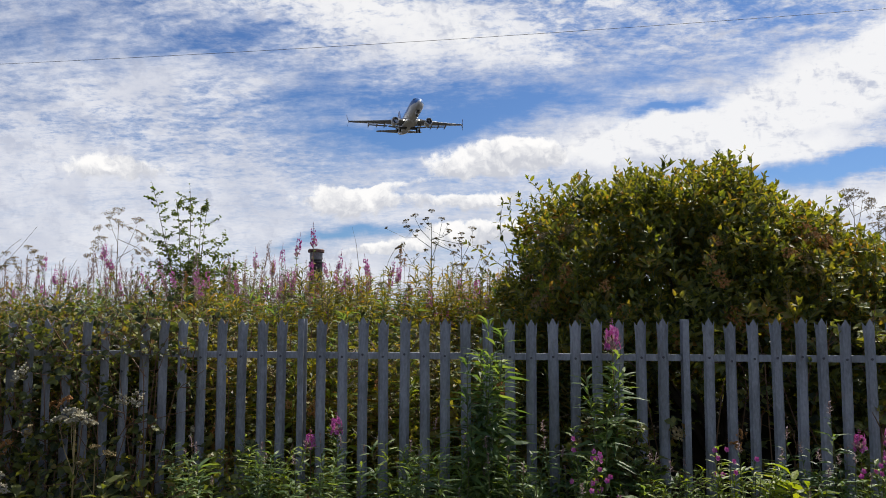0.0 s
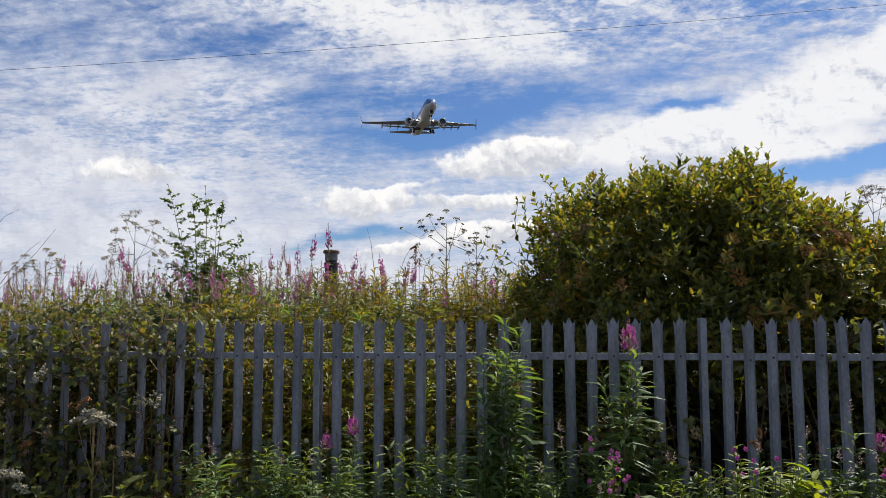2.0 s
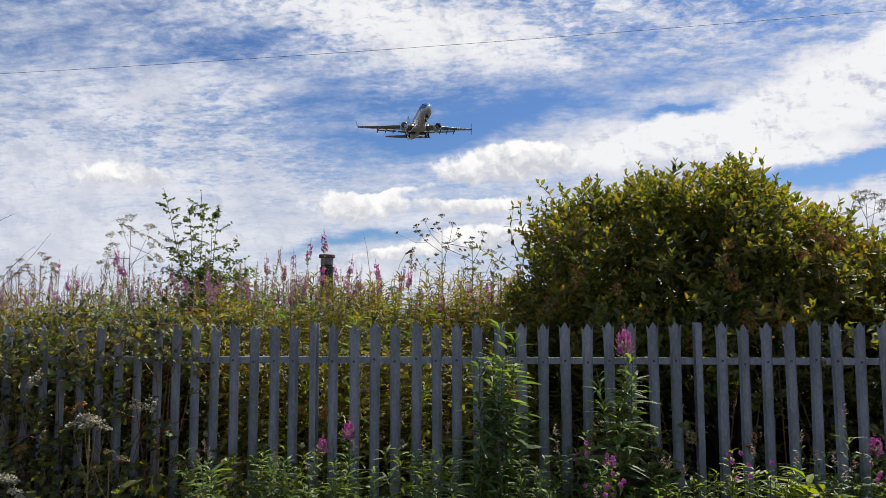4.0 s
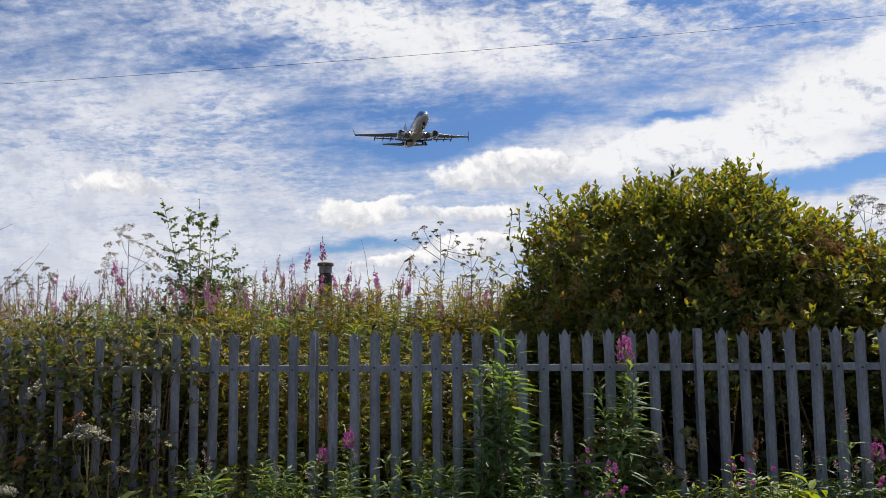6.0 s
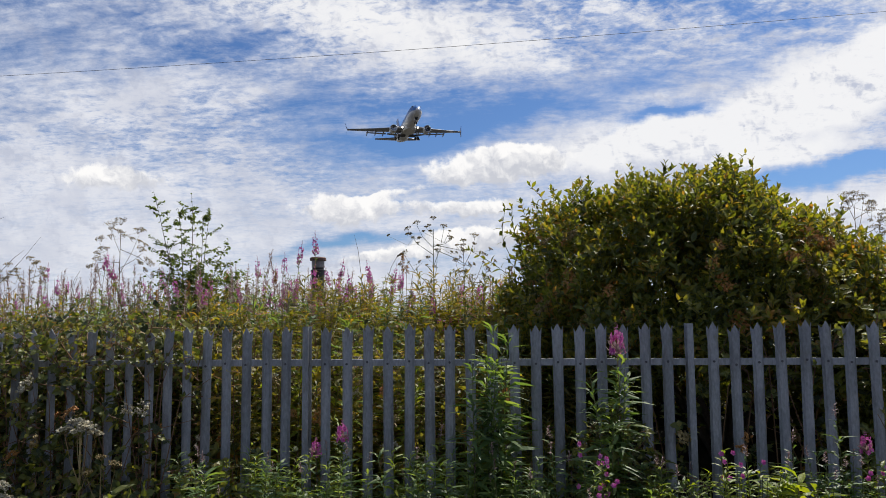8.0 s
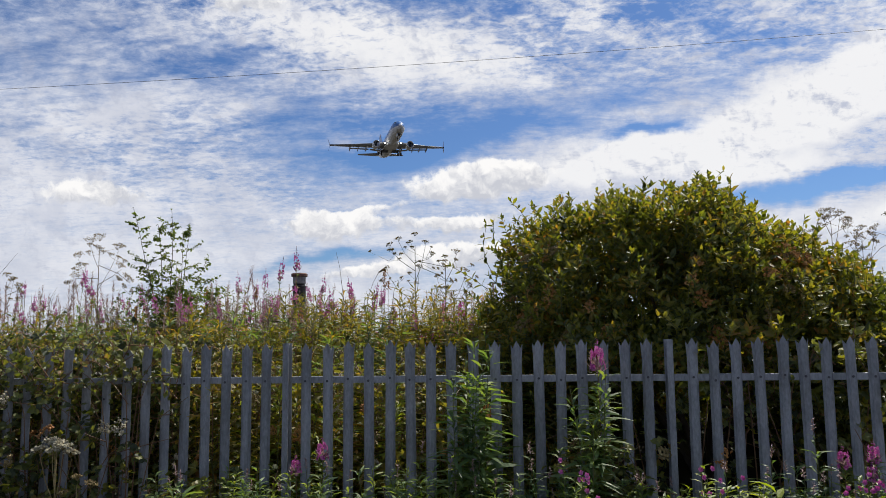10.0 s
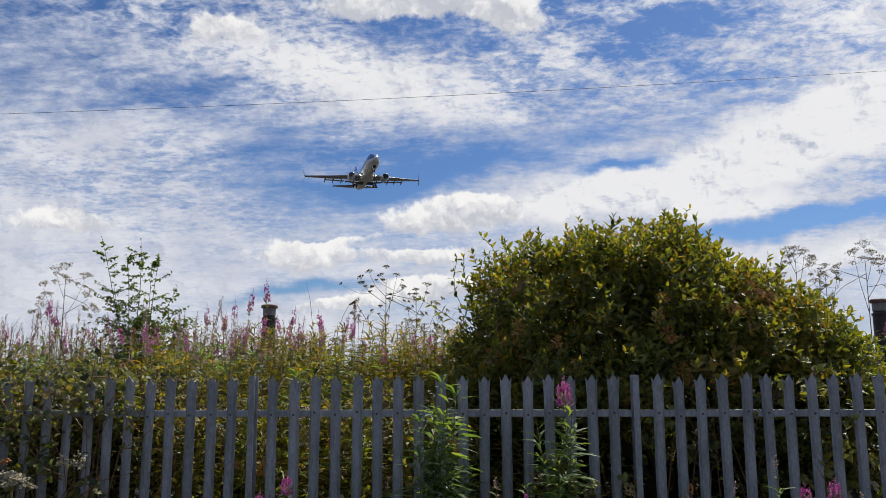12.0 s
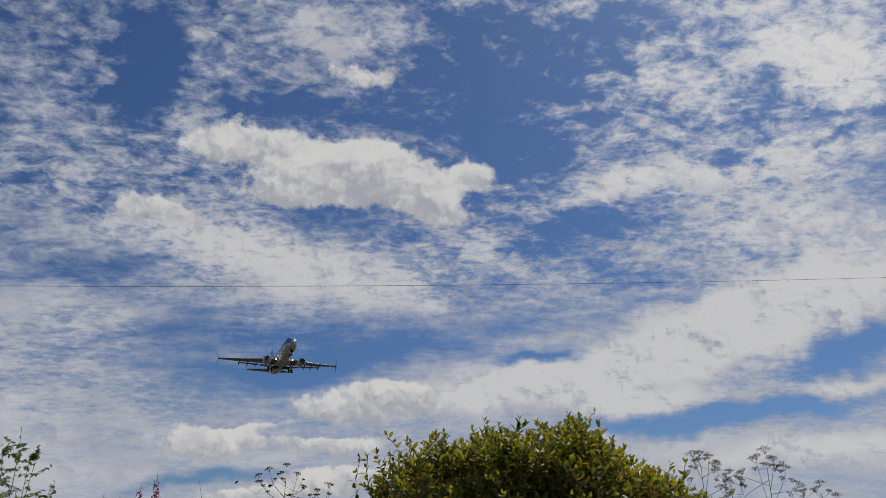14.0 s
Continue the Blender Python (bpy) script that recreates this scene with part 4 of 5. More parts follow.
def grow_willowherbs():
    r = np.random.default_rng(31)
    # flowering spikes on the bank that stand clear of the rest
    for k, (x, top) in enumerate(((-5.33, 2.92), (-2.97, 2.76), (-2.51, 2.98), (-2.23, 3.12), (-1.89, 2.75), (-1.75, 2.62), (-3.4, 2.55), (-0.98, 2.55), (-2.68, 2.80), (-2.8, 2.66), (-1.2, 2.62), (-1.42, 2.58))):
        plant_at(FLOWERING[k % 3], x, 9.5, top, 1.9, r, 2)
    for k, (x, y, top) in enumerate(((-2.03, 8, 2.32), (-.95, 8, 2.41), (-1.1, 7.8, 2.36), (-.71, 8, 2.15), (.10, 7.6, 1.98), (.2, 7.5, 1.95), (-.15, 8, 2.33),
                                     (-1.62, 8, 2.25), (-1.89, 7.7, 2.1), (-1.35, 8, 2.3), (-.55, 8, 2.27), (-2.44, 8, 2.12), (-2.31, 8, 2.24), (.05, 7.3, 1.92), (-1.02, 8, 2.55), (-.85, 8.1, 2.48), (-1.2, 8, 2.45), (.15, 7.6, 2.12), (.28, 7.5, 2.08))):
        plant_at(FLOWERING[k % 3], x, y, top, 1.9, r, 3)
    stand = []
    for k in range(95):
        x, y = r.uniform(-3.2, .6), r.uniform(7.0, 9.8)
        stand.append((FLOWERING[k % 3] if k % 2 else SEEDING[k % 3], plant_pose(x, y, r.uniform(1.85, 2.45) + .03 * (y - 8), 1.9, r)))
    plant_stand("flowering_willowherb_stand", "thick stand of flowering willowherb on the bank", stand)
    stand = []
    for k in range(330):
        x, y = r.uniform(-8.0, -1.6), r.uniform(7.5, 10.5)
        stand.append((SEEDING[k % 3] if k % 7 else FLOWERING[k % 3], plant_pose(x, y, r.uniform(2.0, 2.55) + (.22 if k % 4 == 0 else 0), 1.9, r)))
    plant_stand("seeding_willowherb_stand", "stand of willowherb gone to mauve seed", stand)
    stand = []
    for k in range(50):
        x, y = r.uniform(4.6, 9.0), r.uniform(8.0, 10.5)
        stand.append(((SEEDING + FLOWERING)[k % 6], plant_pose(x, y, r.uniform(1.7, 2.2), 1.9, r)))
    plant_stand("willowherb_stand", "stand of willowherb beyond the shrub", stand)
    # leafy stems filling the bank behind the middle bay
    stand = []
    for k in range(560):
        x, y = r.uniform(-5.4, 1.1), r.uniform(6.0, 9.2)
        stand.append(((BANKHERB[k % 3] if k % 4 else GREEN[k % 3]), plant_pose(x, y, r.uniform(1.72, 2.15) + max(0, y - 6.8) * r.uniform(.02, .2), 1.2, r, 6)))
    for k in range(170):
        x, y = r.uniform(-1.9, .75), r.uniform(6.8, 8.8)
        stand.append((BANKHERB[k % 3] if k % 5 else YELLOWED[k % 2], plant_pose(x, y, r.uniform(2.0, 2.42), 1.2, r, 5)))
    plant_stand("leafy_willowherb_stand", "leafy green and yellowing willowherb stems on the bank", stand)
    # pale olive and lime leaves added here to brighten the bay like sunlight
    stand = []
    for k in range(130):
        x, y = r.uniform(-1.7, .9), r.uniform(4.95, 6.3)
        stand.append(((BANKHERB + YELLOWED)[k % 5], plant_pose(x, y, r.uniform(1.1, 1.72), 1.2 if k % 5 < 3 else 1.0, r, 8)))
    plant_stand("sunlit_weed_stand", "olive and lime weeds close behind the fence, leaf colour lightened for sunlight", stand)
    for k, (x, y, top) in enumerate(((5.8, 9.2, 2.5), (5.92, 9.1, 2.3), (6.05, 9.2, 2.4), (5.7, 9.0, 2.15), (6.2, 9.1, 2.2), (5.86, 8.9, 2.1), (5.98, 8.8, 2.05))):
        plant_at((FLOWERING + SEEDING)[k % 6], x, y, top, 1.9, r, 2)
    # before the fence: the tall leafy clumps
    for x, y, top in ((.45, 4.38, 1.80), (.54, 4.32, 1.66), (.38, 4.3, 1.55), (.30, 4.35, 1.3), (.64, 4.35, 1.28), (.40, 4.4, 1.68), (.5, 4.3, 1.72), (.44, 4.25, 1.58), (.6, 4.28, 1.38), (.33, 4.3, 1.1),
                      (1.24, 4.38, 1.58), (1.16, 4.33, 1.42), (1.3, 4.3, 1.5), (1.33, 4.4, 1.6), (1.2, 4.25, 1.3), (1.1, 4.25, 1.1)):
        plant_at(GREEN[int(x * 50) % 3], x, y, top, 1.2, r, 4)
    for x, y, top in ((1.335, 4.45, 1.80), (-.515, 4.27, 1.17), (-.67, 4.22, 1.06), (2.80, 4.2, 1.12), (2.92, 4.2, 1.03), (3.0, 4.3, 1.15)):
        plant_at(PINKTOP[int(abs(x) * 40) % 2], x, y, top, 1.2, r, .4)
    for x, y, top in ((0, 4.25, 1.07), (.29, 4.2, .98), (.54, 4.1, .98), (.94, 4.2, 1.06), (2.66, 4.25, 1.2), (2.32, 4.25, 1.05), (2.51, 4.2, .96), (2.63, 4.1, .93), (3.2, 4.2, 1.0)):
        plant_at(BUDDED[int(x * 50) % 2], x, y, top, 1.0, r, 3)
    for k in range(84):
        x = r.uniform(-1.35, 1.15) if k % 3 else r.uniform(2.1, 3.6)
        plant_at((GREEN + BUDDED)[k % 5], x, r.uniform(3.75, 4.35), r.uniform(.62, 1.0), 1.2 if k % 5 < 3 else 1.0, r, 5)
    for k in range(64):
        x = r.uniform(-1.5, 3.6)
        plant_at((BUDDED + GREEN + YELLOWED)[k % 7], x, r.uniform(3.95, 4.4), r.uniform(.78, 1.04), 1.2 if 2 <= k % 7 < 5 else 1.0, r, 5)
    for x, y, top in ((-.95, 4.02, 1.0), (-.88, 4.05, .98), (-1.0, 4.1, .92), (1.52, 4.0, .84), (1.87, 3.95, .95), (2.0, 4.0, .96), (1.95, 3.9, .9), (2.1, 3.95, .9), (1.8, 4.05, .85), (1.62, 4.0, .75)):
        plant_at(YELLOWED[int(abs(x) * 40) % 2], x, y, top, 1.0, r, 6)
    for made in ORIGINALS:                                    # the first of each kind stands out of sight on the bank
        made.matrix_basis = pose(r.uniform(-3, 0), r.uniform(6.6, 7.6), .4, 0, 0, r.uniform(0, 360)) @ Matrix.Scale(.8, 4)


grow_willowherbs()


# ---- tall wild plants on the bank ----
def build_sapling():
    """A many-stemmed young shrub with small leaves and an open top."""
    r = np.random.default_rng(41)
    x0, y0 = -3.45, 8.4
    g = float(ground_height(x0, y0)) - .03
    tree = thing("sapling", "slender young shrub with small green leaves and an airy top", "shrub", at=(x0, y0, g))
    v, f = leaf_shape(.040, .026, .15, .1)
    tips = [(-.55, 0, 3.50), (-.28, .1, 3.30), (-.02, -.05, 3.47), (.10, .1, 3.2), (.25, 0, 3.22), (.52, -.1, 2.85), (-.4, .1, 2.9), (.38, .1, 2.6), (.6, .05, 2.5), (-.2, -.1, 2.7), (.15, -.15, 2.75)]
    turns, places = [], []
    for k, (dx, dy, z) in enumerate(tips):
        h = z - g
        b = Build()
        pts = [np.array([dx * .25 * t + dx * .75 * t ** 2 + .03 * math.sin(t * 7 + k), dy * t, h * t]) for t in np.linspace(0, 1, 9)]
        b.tube([tuple(p) for p in pts], np.linspace(.011, .002, 9).tolist(), 5, cap=False)
        for j in range(34):
            t = r.uniform(.28, .99) ** 1.2
            i = int(t * 8)
            p = pts[i] + (pts[min(i + 1, 8)] - pts[i]) * (t * 8 - i)
            a = r.uniform(0, 6.28)
            ln = r.uniform(.12, .36) * (1.25 - t * .75)
            way = np.array([math.cos(a), math.sin(a) * .8, r.uniform(.05, .7)])
            q = p + way * ln
            b.tube([tuple(p), tuple(p + way * ln * .5 + [0, 0, .012]), tuple(q)], [.003, .002, .0012], 3, cap=False)
            for s in np.linspace(.2, 1, 10):
                c = p + way * ln * s
                for _ in range(2 if t > .6 else 3):
                    w = r.normal(0, 1, 3) * [1, 1, .5] + [0, 0, .2]
                    turns.append(w)
                    places.append(c)
        part("stem", b, M_BARK, tree)
        for s in np.linspace(.45, 1, 16):
            i = min(int(s * 8), 7)
            turns.append(r.normal(0, 1, 3) * [1, 1, .5])
            places.append(pts[i] + (pts[i + 1] - pts[i]) * (s * 8 - i))
    n = 3400                                        # the bushy foot
    foot = np.stack([r.normal(.1, .33, n), r.normal(0, .25, n), r.uniform(.55, 1.55, n) ** 1.0], axis=1)
    turns = np.concatenate([np.array(turns), r.normal(0, 1, (n, 3)) * [1, 1, .5]])
    places = np.concatenate([np.array(places), foot])
    b = Build()
    b.spread(v, f, frames_along(turns, roll=r.normal(0, .5, len(turns))) * r.uniform(.7, 1.2, len(turns))[:, None, None], places)
    tagged(part("foliage", b, M_SAPLING, tree), kind="stuff")


build_sapling()


def umbel(b, r, at, way, radius, rays, mat=0, bead=.007, twig=1):
    """An umbel: rays from one point, each with a small head."""
    way = unit(way)
    side = unit(np.cross(way, [.3, .8, .1]))
    other = np.cross(way, side)
    ball_v = np.array([(0, 0, .8), (1, 0, 0), (0, 1, 0), (-1, 0, 0), (0, -1, 0)], float)
    ball_f = [(0, 1, 2), (0, 2, 3), (0, 3, 4), (0, 4, 1), (4, 3, 2, 1)]
    for i in range(rays):
        a, q = i * 2.4, math.sqrt((i + .5) / rays)
        tip = at + way * radius * (1.0 - .25 * q * q) + (side * math.cos(a) + other * math.sin(a)) * radius * q
        b.tube([tuple(at), tuple((at + tip) / 2 + way * .004), tuple(tip)], .0013, 3, twig, cap=False)
        k = int(r.integers(5, 9))
        b.spread(ball_v * bead, ball_f, random_turns(r, np.tile(way, (k, 1)), .4), tip + r.normal(0, radius * .13, (k, 3)), mat)


def build_umbellifer(x, y, top, heads, label, head_mat, stem_mat, seed, radius=.07, rays=13, lean=(0, 0), bead=.007):
    """A hogweed-like plant: jointed stem, branches, a flat head on each. heads: reach sideways, depth, height."""
    r = np.random.default_rng(seed)
    g = float(ground_height(x, y)) - .03
    plant = thing("hogweed", label, "wildflower", "hogweeds", at=(x, y, g))
    b = Build()
    h = top - g
    b.tube([(0, 0, 0), (lean[0] * .2, 0, h * .35), (lean[0] * .5, lean[1] * .5, h * .7), (lean[0], lean[1], h * .93)], [.009, .007, .005, .003], 6)
    part("stem", b, stem_mat, plant)
    for i, (dx, dy, z) in enumerate(((lean[0], lean[1], top), *heads)):
        tip = np.array([dx, dy, z - g])
        b = Build()
        if i:
            s = r.uniform(.6, .86) if h > 1.3 else r.uniform(.5, .72)
            start = np.array([lean[0] * s * .6, 0, h * s])
            b.tube([tuple(start), tuple((start + tip) / 2 + [dx * .12, 0, -.03]), tuple(tip - [0, 0, radius])], [.004, .003, .002], 4, 1, cap=False)
        way = tip - [0, 0, h * .6]
        umbel(b, r, tip - unit(way) * radius, way, radius * r.uniform(.75, 1.15), rays, bead=bead)
        part("flower_head", b, [head_mat, stem_mat], plant)
        for q in range(3 if h > 1.3 else 0):              # side sprays below each head
            b = Build()
            side = np.array([r.normal(0, .09), r.normal(0, .07), -r.uniform(.06, .2)])
            joint = tip - [0, 0, .22]
            b.tube([tuple(joint), tuple(tip + side - unit(way) * radius * .6)], .0018, 3, 1, cap=False)
            umbel(b, r, tip + side - unit(way) * radius * .6, way + side, radius * r.uniform(.45, .7), 8, bead=bead * .9)
            part("side_spray", b, [head_mat, stem_mat], plant)


build_umbellifer(-4.41, 8.4, 3.16, ((-.28, 0, 2.95), (.2, .1, 3.05), (-.12, 0, 3.12), (.3, 0, 2.8), (.42, 0, 2.62), (-.35, .1, 2.7)),
                 "dry hogweed with bare branching seed heads", M_STRAW, M_DRYSTEM, 51, .075, 12)
build_umbellifer(-.40, 8.4, 3.10, ((-.32, 0, 2.98), (-.22, .1, 3.06), (.13, 0, 3.0), (.22, 0, 2.86), (.36, 0, 2.72), (-.36, 0, 2.68), (.45, .05, 2.52), (.05, 0, 2.7)),
                 "spindly hogweed with greenish seed heads", M_STRAW, M_STEM, 52, .042, 9)
build_umbellifer(-.05, 8.6, 2.85, ((.14, 0, 2.9), (.26, 0, 2.66), (-.1, 0, 2.6), (.3, 0, 2.5)), "spindly pale hogweed going to seed", M_STRAW, M_DRYSTEM, 53, .05, 10)
build_umbellifer(4.92, 9.5, 3.46, ((-.22, 0, 3.2), (.2, 0, 3.3), (.33, 0, 3.1), (.12, 0, 3.42), (-.1, 0, 3.44)), "tall dry hogweed beyond the shrub", M_STRAW, M_DRYSTEM, 54, .08, 14)
build_umbellifer(5.82, 9.5, 3.5, ((-.38, 0, 3.22), (.1, 0, 3.4), (.25, 0, 3.28), (-.14, 0, 3.42), (.42, 0, 3.05), (-.5, 0, 2.8)), "tall dry hogweed by the far vent pipe", M_STRAW, M_DRYSTEM, 55, .085, 14)
build_umbellifer(6.4, 9.3, 3.05, ((-.25, 0, 2.95), (.2, 0, 2.9), (.3, 0, 2.7)), "dry hogweed with thin brown heads", M_STRAW, M_DRYSTEM, 56, .07, 12)
build_umbellifer(5.25, 9.4, 3.2, ((.15, 0, 3.1), (-.15, 0, 3.0)), "thin dry hogweed on the bank", M_STRAW, M_DRYSTEM, 57, .06, 10)
build_umbellifer(-2.30, 4.15, 1.17, ((-.10, -.03, 1.13), (.07, -.04, 1.15), (.11, 0, 1.1), (-.05, .03, 1.17), (.02, -.05, 1.12)), "hogweed with fluffy cream seed heads before the fence", M_CREAM, M_STRAW, 58, .05, 12, bead=.011)
build_umbellifer(-2.80, 3.95, .80, ((-.08, 0, .74), (.08, -.03, .79), (.02, .04, .76), (.12, 0, .70)), "low hogweed with white flower heads", M_CREAM, M_STEM, 59, .055, 14, bead=.010)
build_umbellifer(-2.12, 4.1, .95, ((.1, 0, .9), (-.1, 0, .85)), "yellowing hogweed stem before the fence", M_STRAW, M_STRAW, 60, .04, 9)
build_umbellifer(-5.9, 8.8, 2.75, ((.2, 0, 2.6), (-.2, 0, 2.6), (.1, 0, 2.7)), "thin dry hogweed among the willowherbs", M_STRAW, M_DRYSTEM, 61, .06, 10)
build_umbellifer(-6.5, 9.2, 2.7, ((.2, 0, 2.5), (-.15, 0, 2.6)), "thin dry hogweed among the willowherbs", M_STRAW, M_DRYSTEM, 62, .06, 10)


def build_dry_stalks():
    """Dock spikes, teasels, bare curved stalks and grass, each a plant of its own."""
    r = np.random.default_rng(71)
    bead_v = np.array([(0, 0, 1), (.8, 0, 0), (0, .8, 0), (-.8, 0, 0), (0, -.8, 0), (0, 0, -1)], float)
    bead_f = [(0, 1, 2), (0, 2, 3), (0, 3, 4), (0, 4, 1), (5, 2, 1), (5, 3, 2), (5, 4, 3), (5, 1, 4)]

    def dock(x, y, top, spike, thick, label, mat, arch=0.0):
        g = float(ground_height(x, y)) - .03
        ob = thing("dock_plant", label, "weed", "dry stalks", at=(x, y, g))
        h = top - g
        pts = [np.array([arch * t ** 3, 0, h * (t - .12 * abs(arch) * 4 * t ** 6)]) for t in np.linspace(0, 1, 12)]
        b = Build()
        b.tube([tuple(p) for p in pts], np.linspace(.005, .002, 12).tolist(), 5, cap=False)
        part("stalk", b, M_DRYSTEM, ob)
        n = int(spike * 420)
        ts = 1 - r.uniform(0, spike / h, n)
        c = np.array([pts[min(int(t * 11), 10)] + (pts[min(int(t * 11), 10) + 1] - pts[min(int(t * 11), 10)]) * (t * 11 - min(int(t * 11), 10)) for t in ts])
        c = c + r.normal(0, thick, (n, 3)) * [1, 1, .3]
        b = Build()
        b.spread(bead_v * .009, bead_f, np.repeat(np.eye(3)[None], n, 0) * r.uniform(.6, 1.2, n)[:, None, None], c)
        part("seed_spike", b, mat, ob, "rough brown seed spike")

    dock(-.78, 8.4, 2.66, .22, .016, "dock stalk with a dark brown seed spike", M_RUST)
    dock(-1.08, 8.4, 2.97, .14, .007, "arching grass stalk with a dark drooping head", M_DRYSTEM, .3)
    dock(-.70, 8.2, 2.5, .10, .014, "dry stalk with a brown head", M_RUST)
    for k in range(26):
        x = r.uniform(-6.8, 1.0)
        dock(x, r.uniform(7.3, 9.3), r.uniform(2.05, 2.5), r.uniform(.06, .2), r.uniform(.006, .014), "dry stalk with a small brown seed head", M_RUST if k % 3 else M_FADED)
    for k in range(8):
        dock(r.uniform(4.8, 8.0), r.uniform(8, 9.5), r.uniform(1.9, 2.4), .1, .01, "dry stalk with a small brown seed head", M_RUST)

    def wisp(x, y, pts, label):
        g = float(ground_height(x, y)) - .03
        ob = Build()
        ob.tube([(0, 0, 0)] + [(px - x, 0, pz - g) for px, pz in pts], [.005] + np.linspace(.004, .0012, len(pts)).tolist(), 4, cap=False)
        t = part("bare_stalk", ob, M_DRYSTEM)
        t.location = (x, y, g)
        tagged(t, label, "weed", "dry stalks")

    wisp(-4.75, 6.0, ((-4.7, 2.0), (-4.52, 2.7), (-4.42, 2.80), (-4.28, 2.86)), "bare arching twig above the brambles")
    wisp(-4.60, 6.0, ((-4.50, 2.05), (-4.27, 2.24), (-4.06, 2.46), (-3.89, 2.66)), "bare arching twig above the brambles")
    wisp(-4.62, 6.1, ((-4.55, 2.1), (-4.40, 2.30), (-4.22, 2.48), (-4.12, 2.55)), "bare arching twig above the brambles")
    wisp(-1.25, 8.4, ((-1.28, 2.3), (-1.33, 2.7), (-1.38, 2.90)), "thin bare upright stalk")
    for k in range(40):
        x, y = r.uniform(-5.5, .9), r.uniform(6.0, 8.8)
        top = r.uniform(1.95, 2.45)
        s = r.normal(0, .12)
        wisp(x, y, ((x + s * .3, top * .7), (x + s, top - .1), (x + s * 1.8, top)), "thin dry straw-coloured grass stalk")


build_dry_stalks()


# ---- great willowherb with pink flowers, and broad lime-green weeds, by the verge ----
def build_pink_weed(x, y, top, seed, flowers, label):
    r = np.random.default_rng(seed)
    g = float(ground_height(x, y)) - .03
    ob = thing("great_willowherb", label, "wildflower", "pink weeds by the verge", at=(x, y, g))
    v, f = leaf_shape(.075, .024, .12, .25)
    h = top - g
    turns, places, ends = [], [], []
    for k in range(9):
        a = r.uniform(0, 6.28)
        d = np.array([math.cos(a), math.sin(a), 0]) * r.uniform(.04, .16)
        z = h * r.uniform(.78, 1.0)
        b = Build()
        pts = [d * t ** 1.5 + np.array([0, 0, z * t]) for t in np.linspace(0, 1, 6)]
        b.tube([tuple(p) for p in pts], np.linspace(.005, .002, 6).tolist(), 4, cap=False)
        part("stem", b, M_STEM, ob)
        ends.append(pts[-1])
        for t in np.linspace(.25, 1, 20):
            i = min(int(t * 5), 4)
            c = pts[i] + (pts[i + 1] - pts[i]) * (t * 5 - i)
            aa = r.uniform(0, 6.28)
            turns.append([math.cos(aa), math.sin(aa), .5 + r.normal(0, .25)])
            places.append(c)
    b = Build()
    turns, places = np.array(turns), np.array(places)
    b.spread(v, f, frames_along(turns) * r.uniform(.6, 1.15, len(turns))[:, None, None], places)
    tagged(part("foliage", b, M_LIME, ob), kind="stuff")
    petal_v, petal_f = leaf_shape(.021, .019, .1, -.1)
    for k in range(flowers):
        b = Build()
        c = ends[k % len(ends)] + r.normal(0, .025, 3) + [0, -.02, .015]
        out = unit(np.array([r.normal(0, .5), -1.0, .5]))
        s = unit(np.cross(out, [0, 0, 1]))
        u = np.cross(s, out)
        for j in range(5):
            w = unit(s * math.cos(j * 1.257) + u * math.sin(j * 1.257) + out * .45)
            b.spread(petal_v, petal_f, frames_along(w[None], out[None]), c[None])
        part("flower", b, M_PINK, ob, "small bright pink flower")


build_pink_weed(1.10, 3.95, 1.06, 81, 16, "bushy lime-green weed with bright pink flowers")
build_pink_weed(1.24, 4.0, .80, 82, 6, "bushy lime-green weed with pink flowers")
build_pink_weed(1.93, 4.0, 1.04, 83, 6, "bushy lime-green weed with a few pink flowers")
build_pink_weed(2.05, 3.95, 1.0, 84, 2, "bushy lime-green weed by the fence")
build_pink_weed(1.6, 4.0, .92, 85, 0, "pale green leafy weed by the fence")
build_pink_weed(2.85, 4.0, .95, 86, 14, "leafy weed with dense pink flowers")


def build_broad_weed(x, y, top, seed, mat, label, count=26, length=.2, width=.055):
    r = np.random.default_rng(seed)
    g = float(ground_height(x, y)) - .03
    ob = thing("broad_leaved_weed", label, "weed", "broad weeds by the verge", at=(x, y, g))
    v, f = leaf_shape(length, width, .18, .35)
    one = Build()
    one.add(v, f)
    me = one.mesh("leaf", mat)
    b = Build()
    b.tube([(0, 0, 0), (.01, 0, (top - g) * .5), (0, .01, top - g)], [.008, .006, .003], 5, cap=False)
    part("stem", b, M_STEM, ob)
    for k in range(count):
        t = r.uniform(.45, 1.0)
        a = k * 2.4
        way = np.array([[math.cos(a), math.sin(a), .1 + 1.3 * (t - .45) + r.normal(0, .1)]])
        m = frames_along(way, roll=r.normal(0, .3, 1))[0] * r.uniform(.7, 1.1)
        leaf = part("leaf", me, None, ob)
        leaf.matrix_local = Matrix.Translation((0, 0, (top - g) * t)) @ Matrix(m.tolist()).to_4x4()


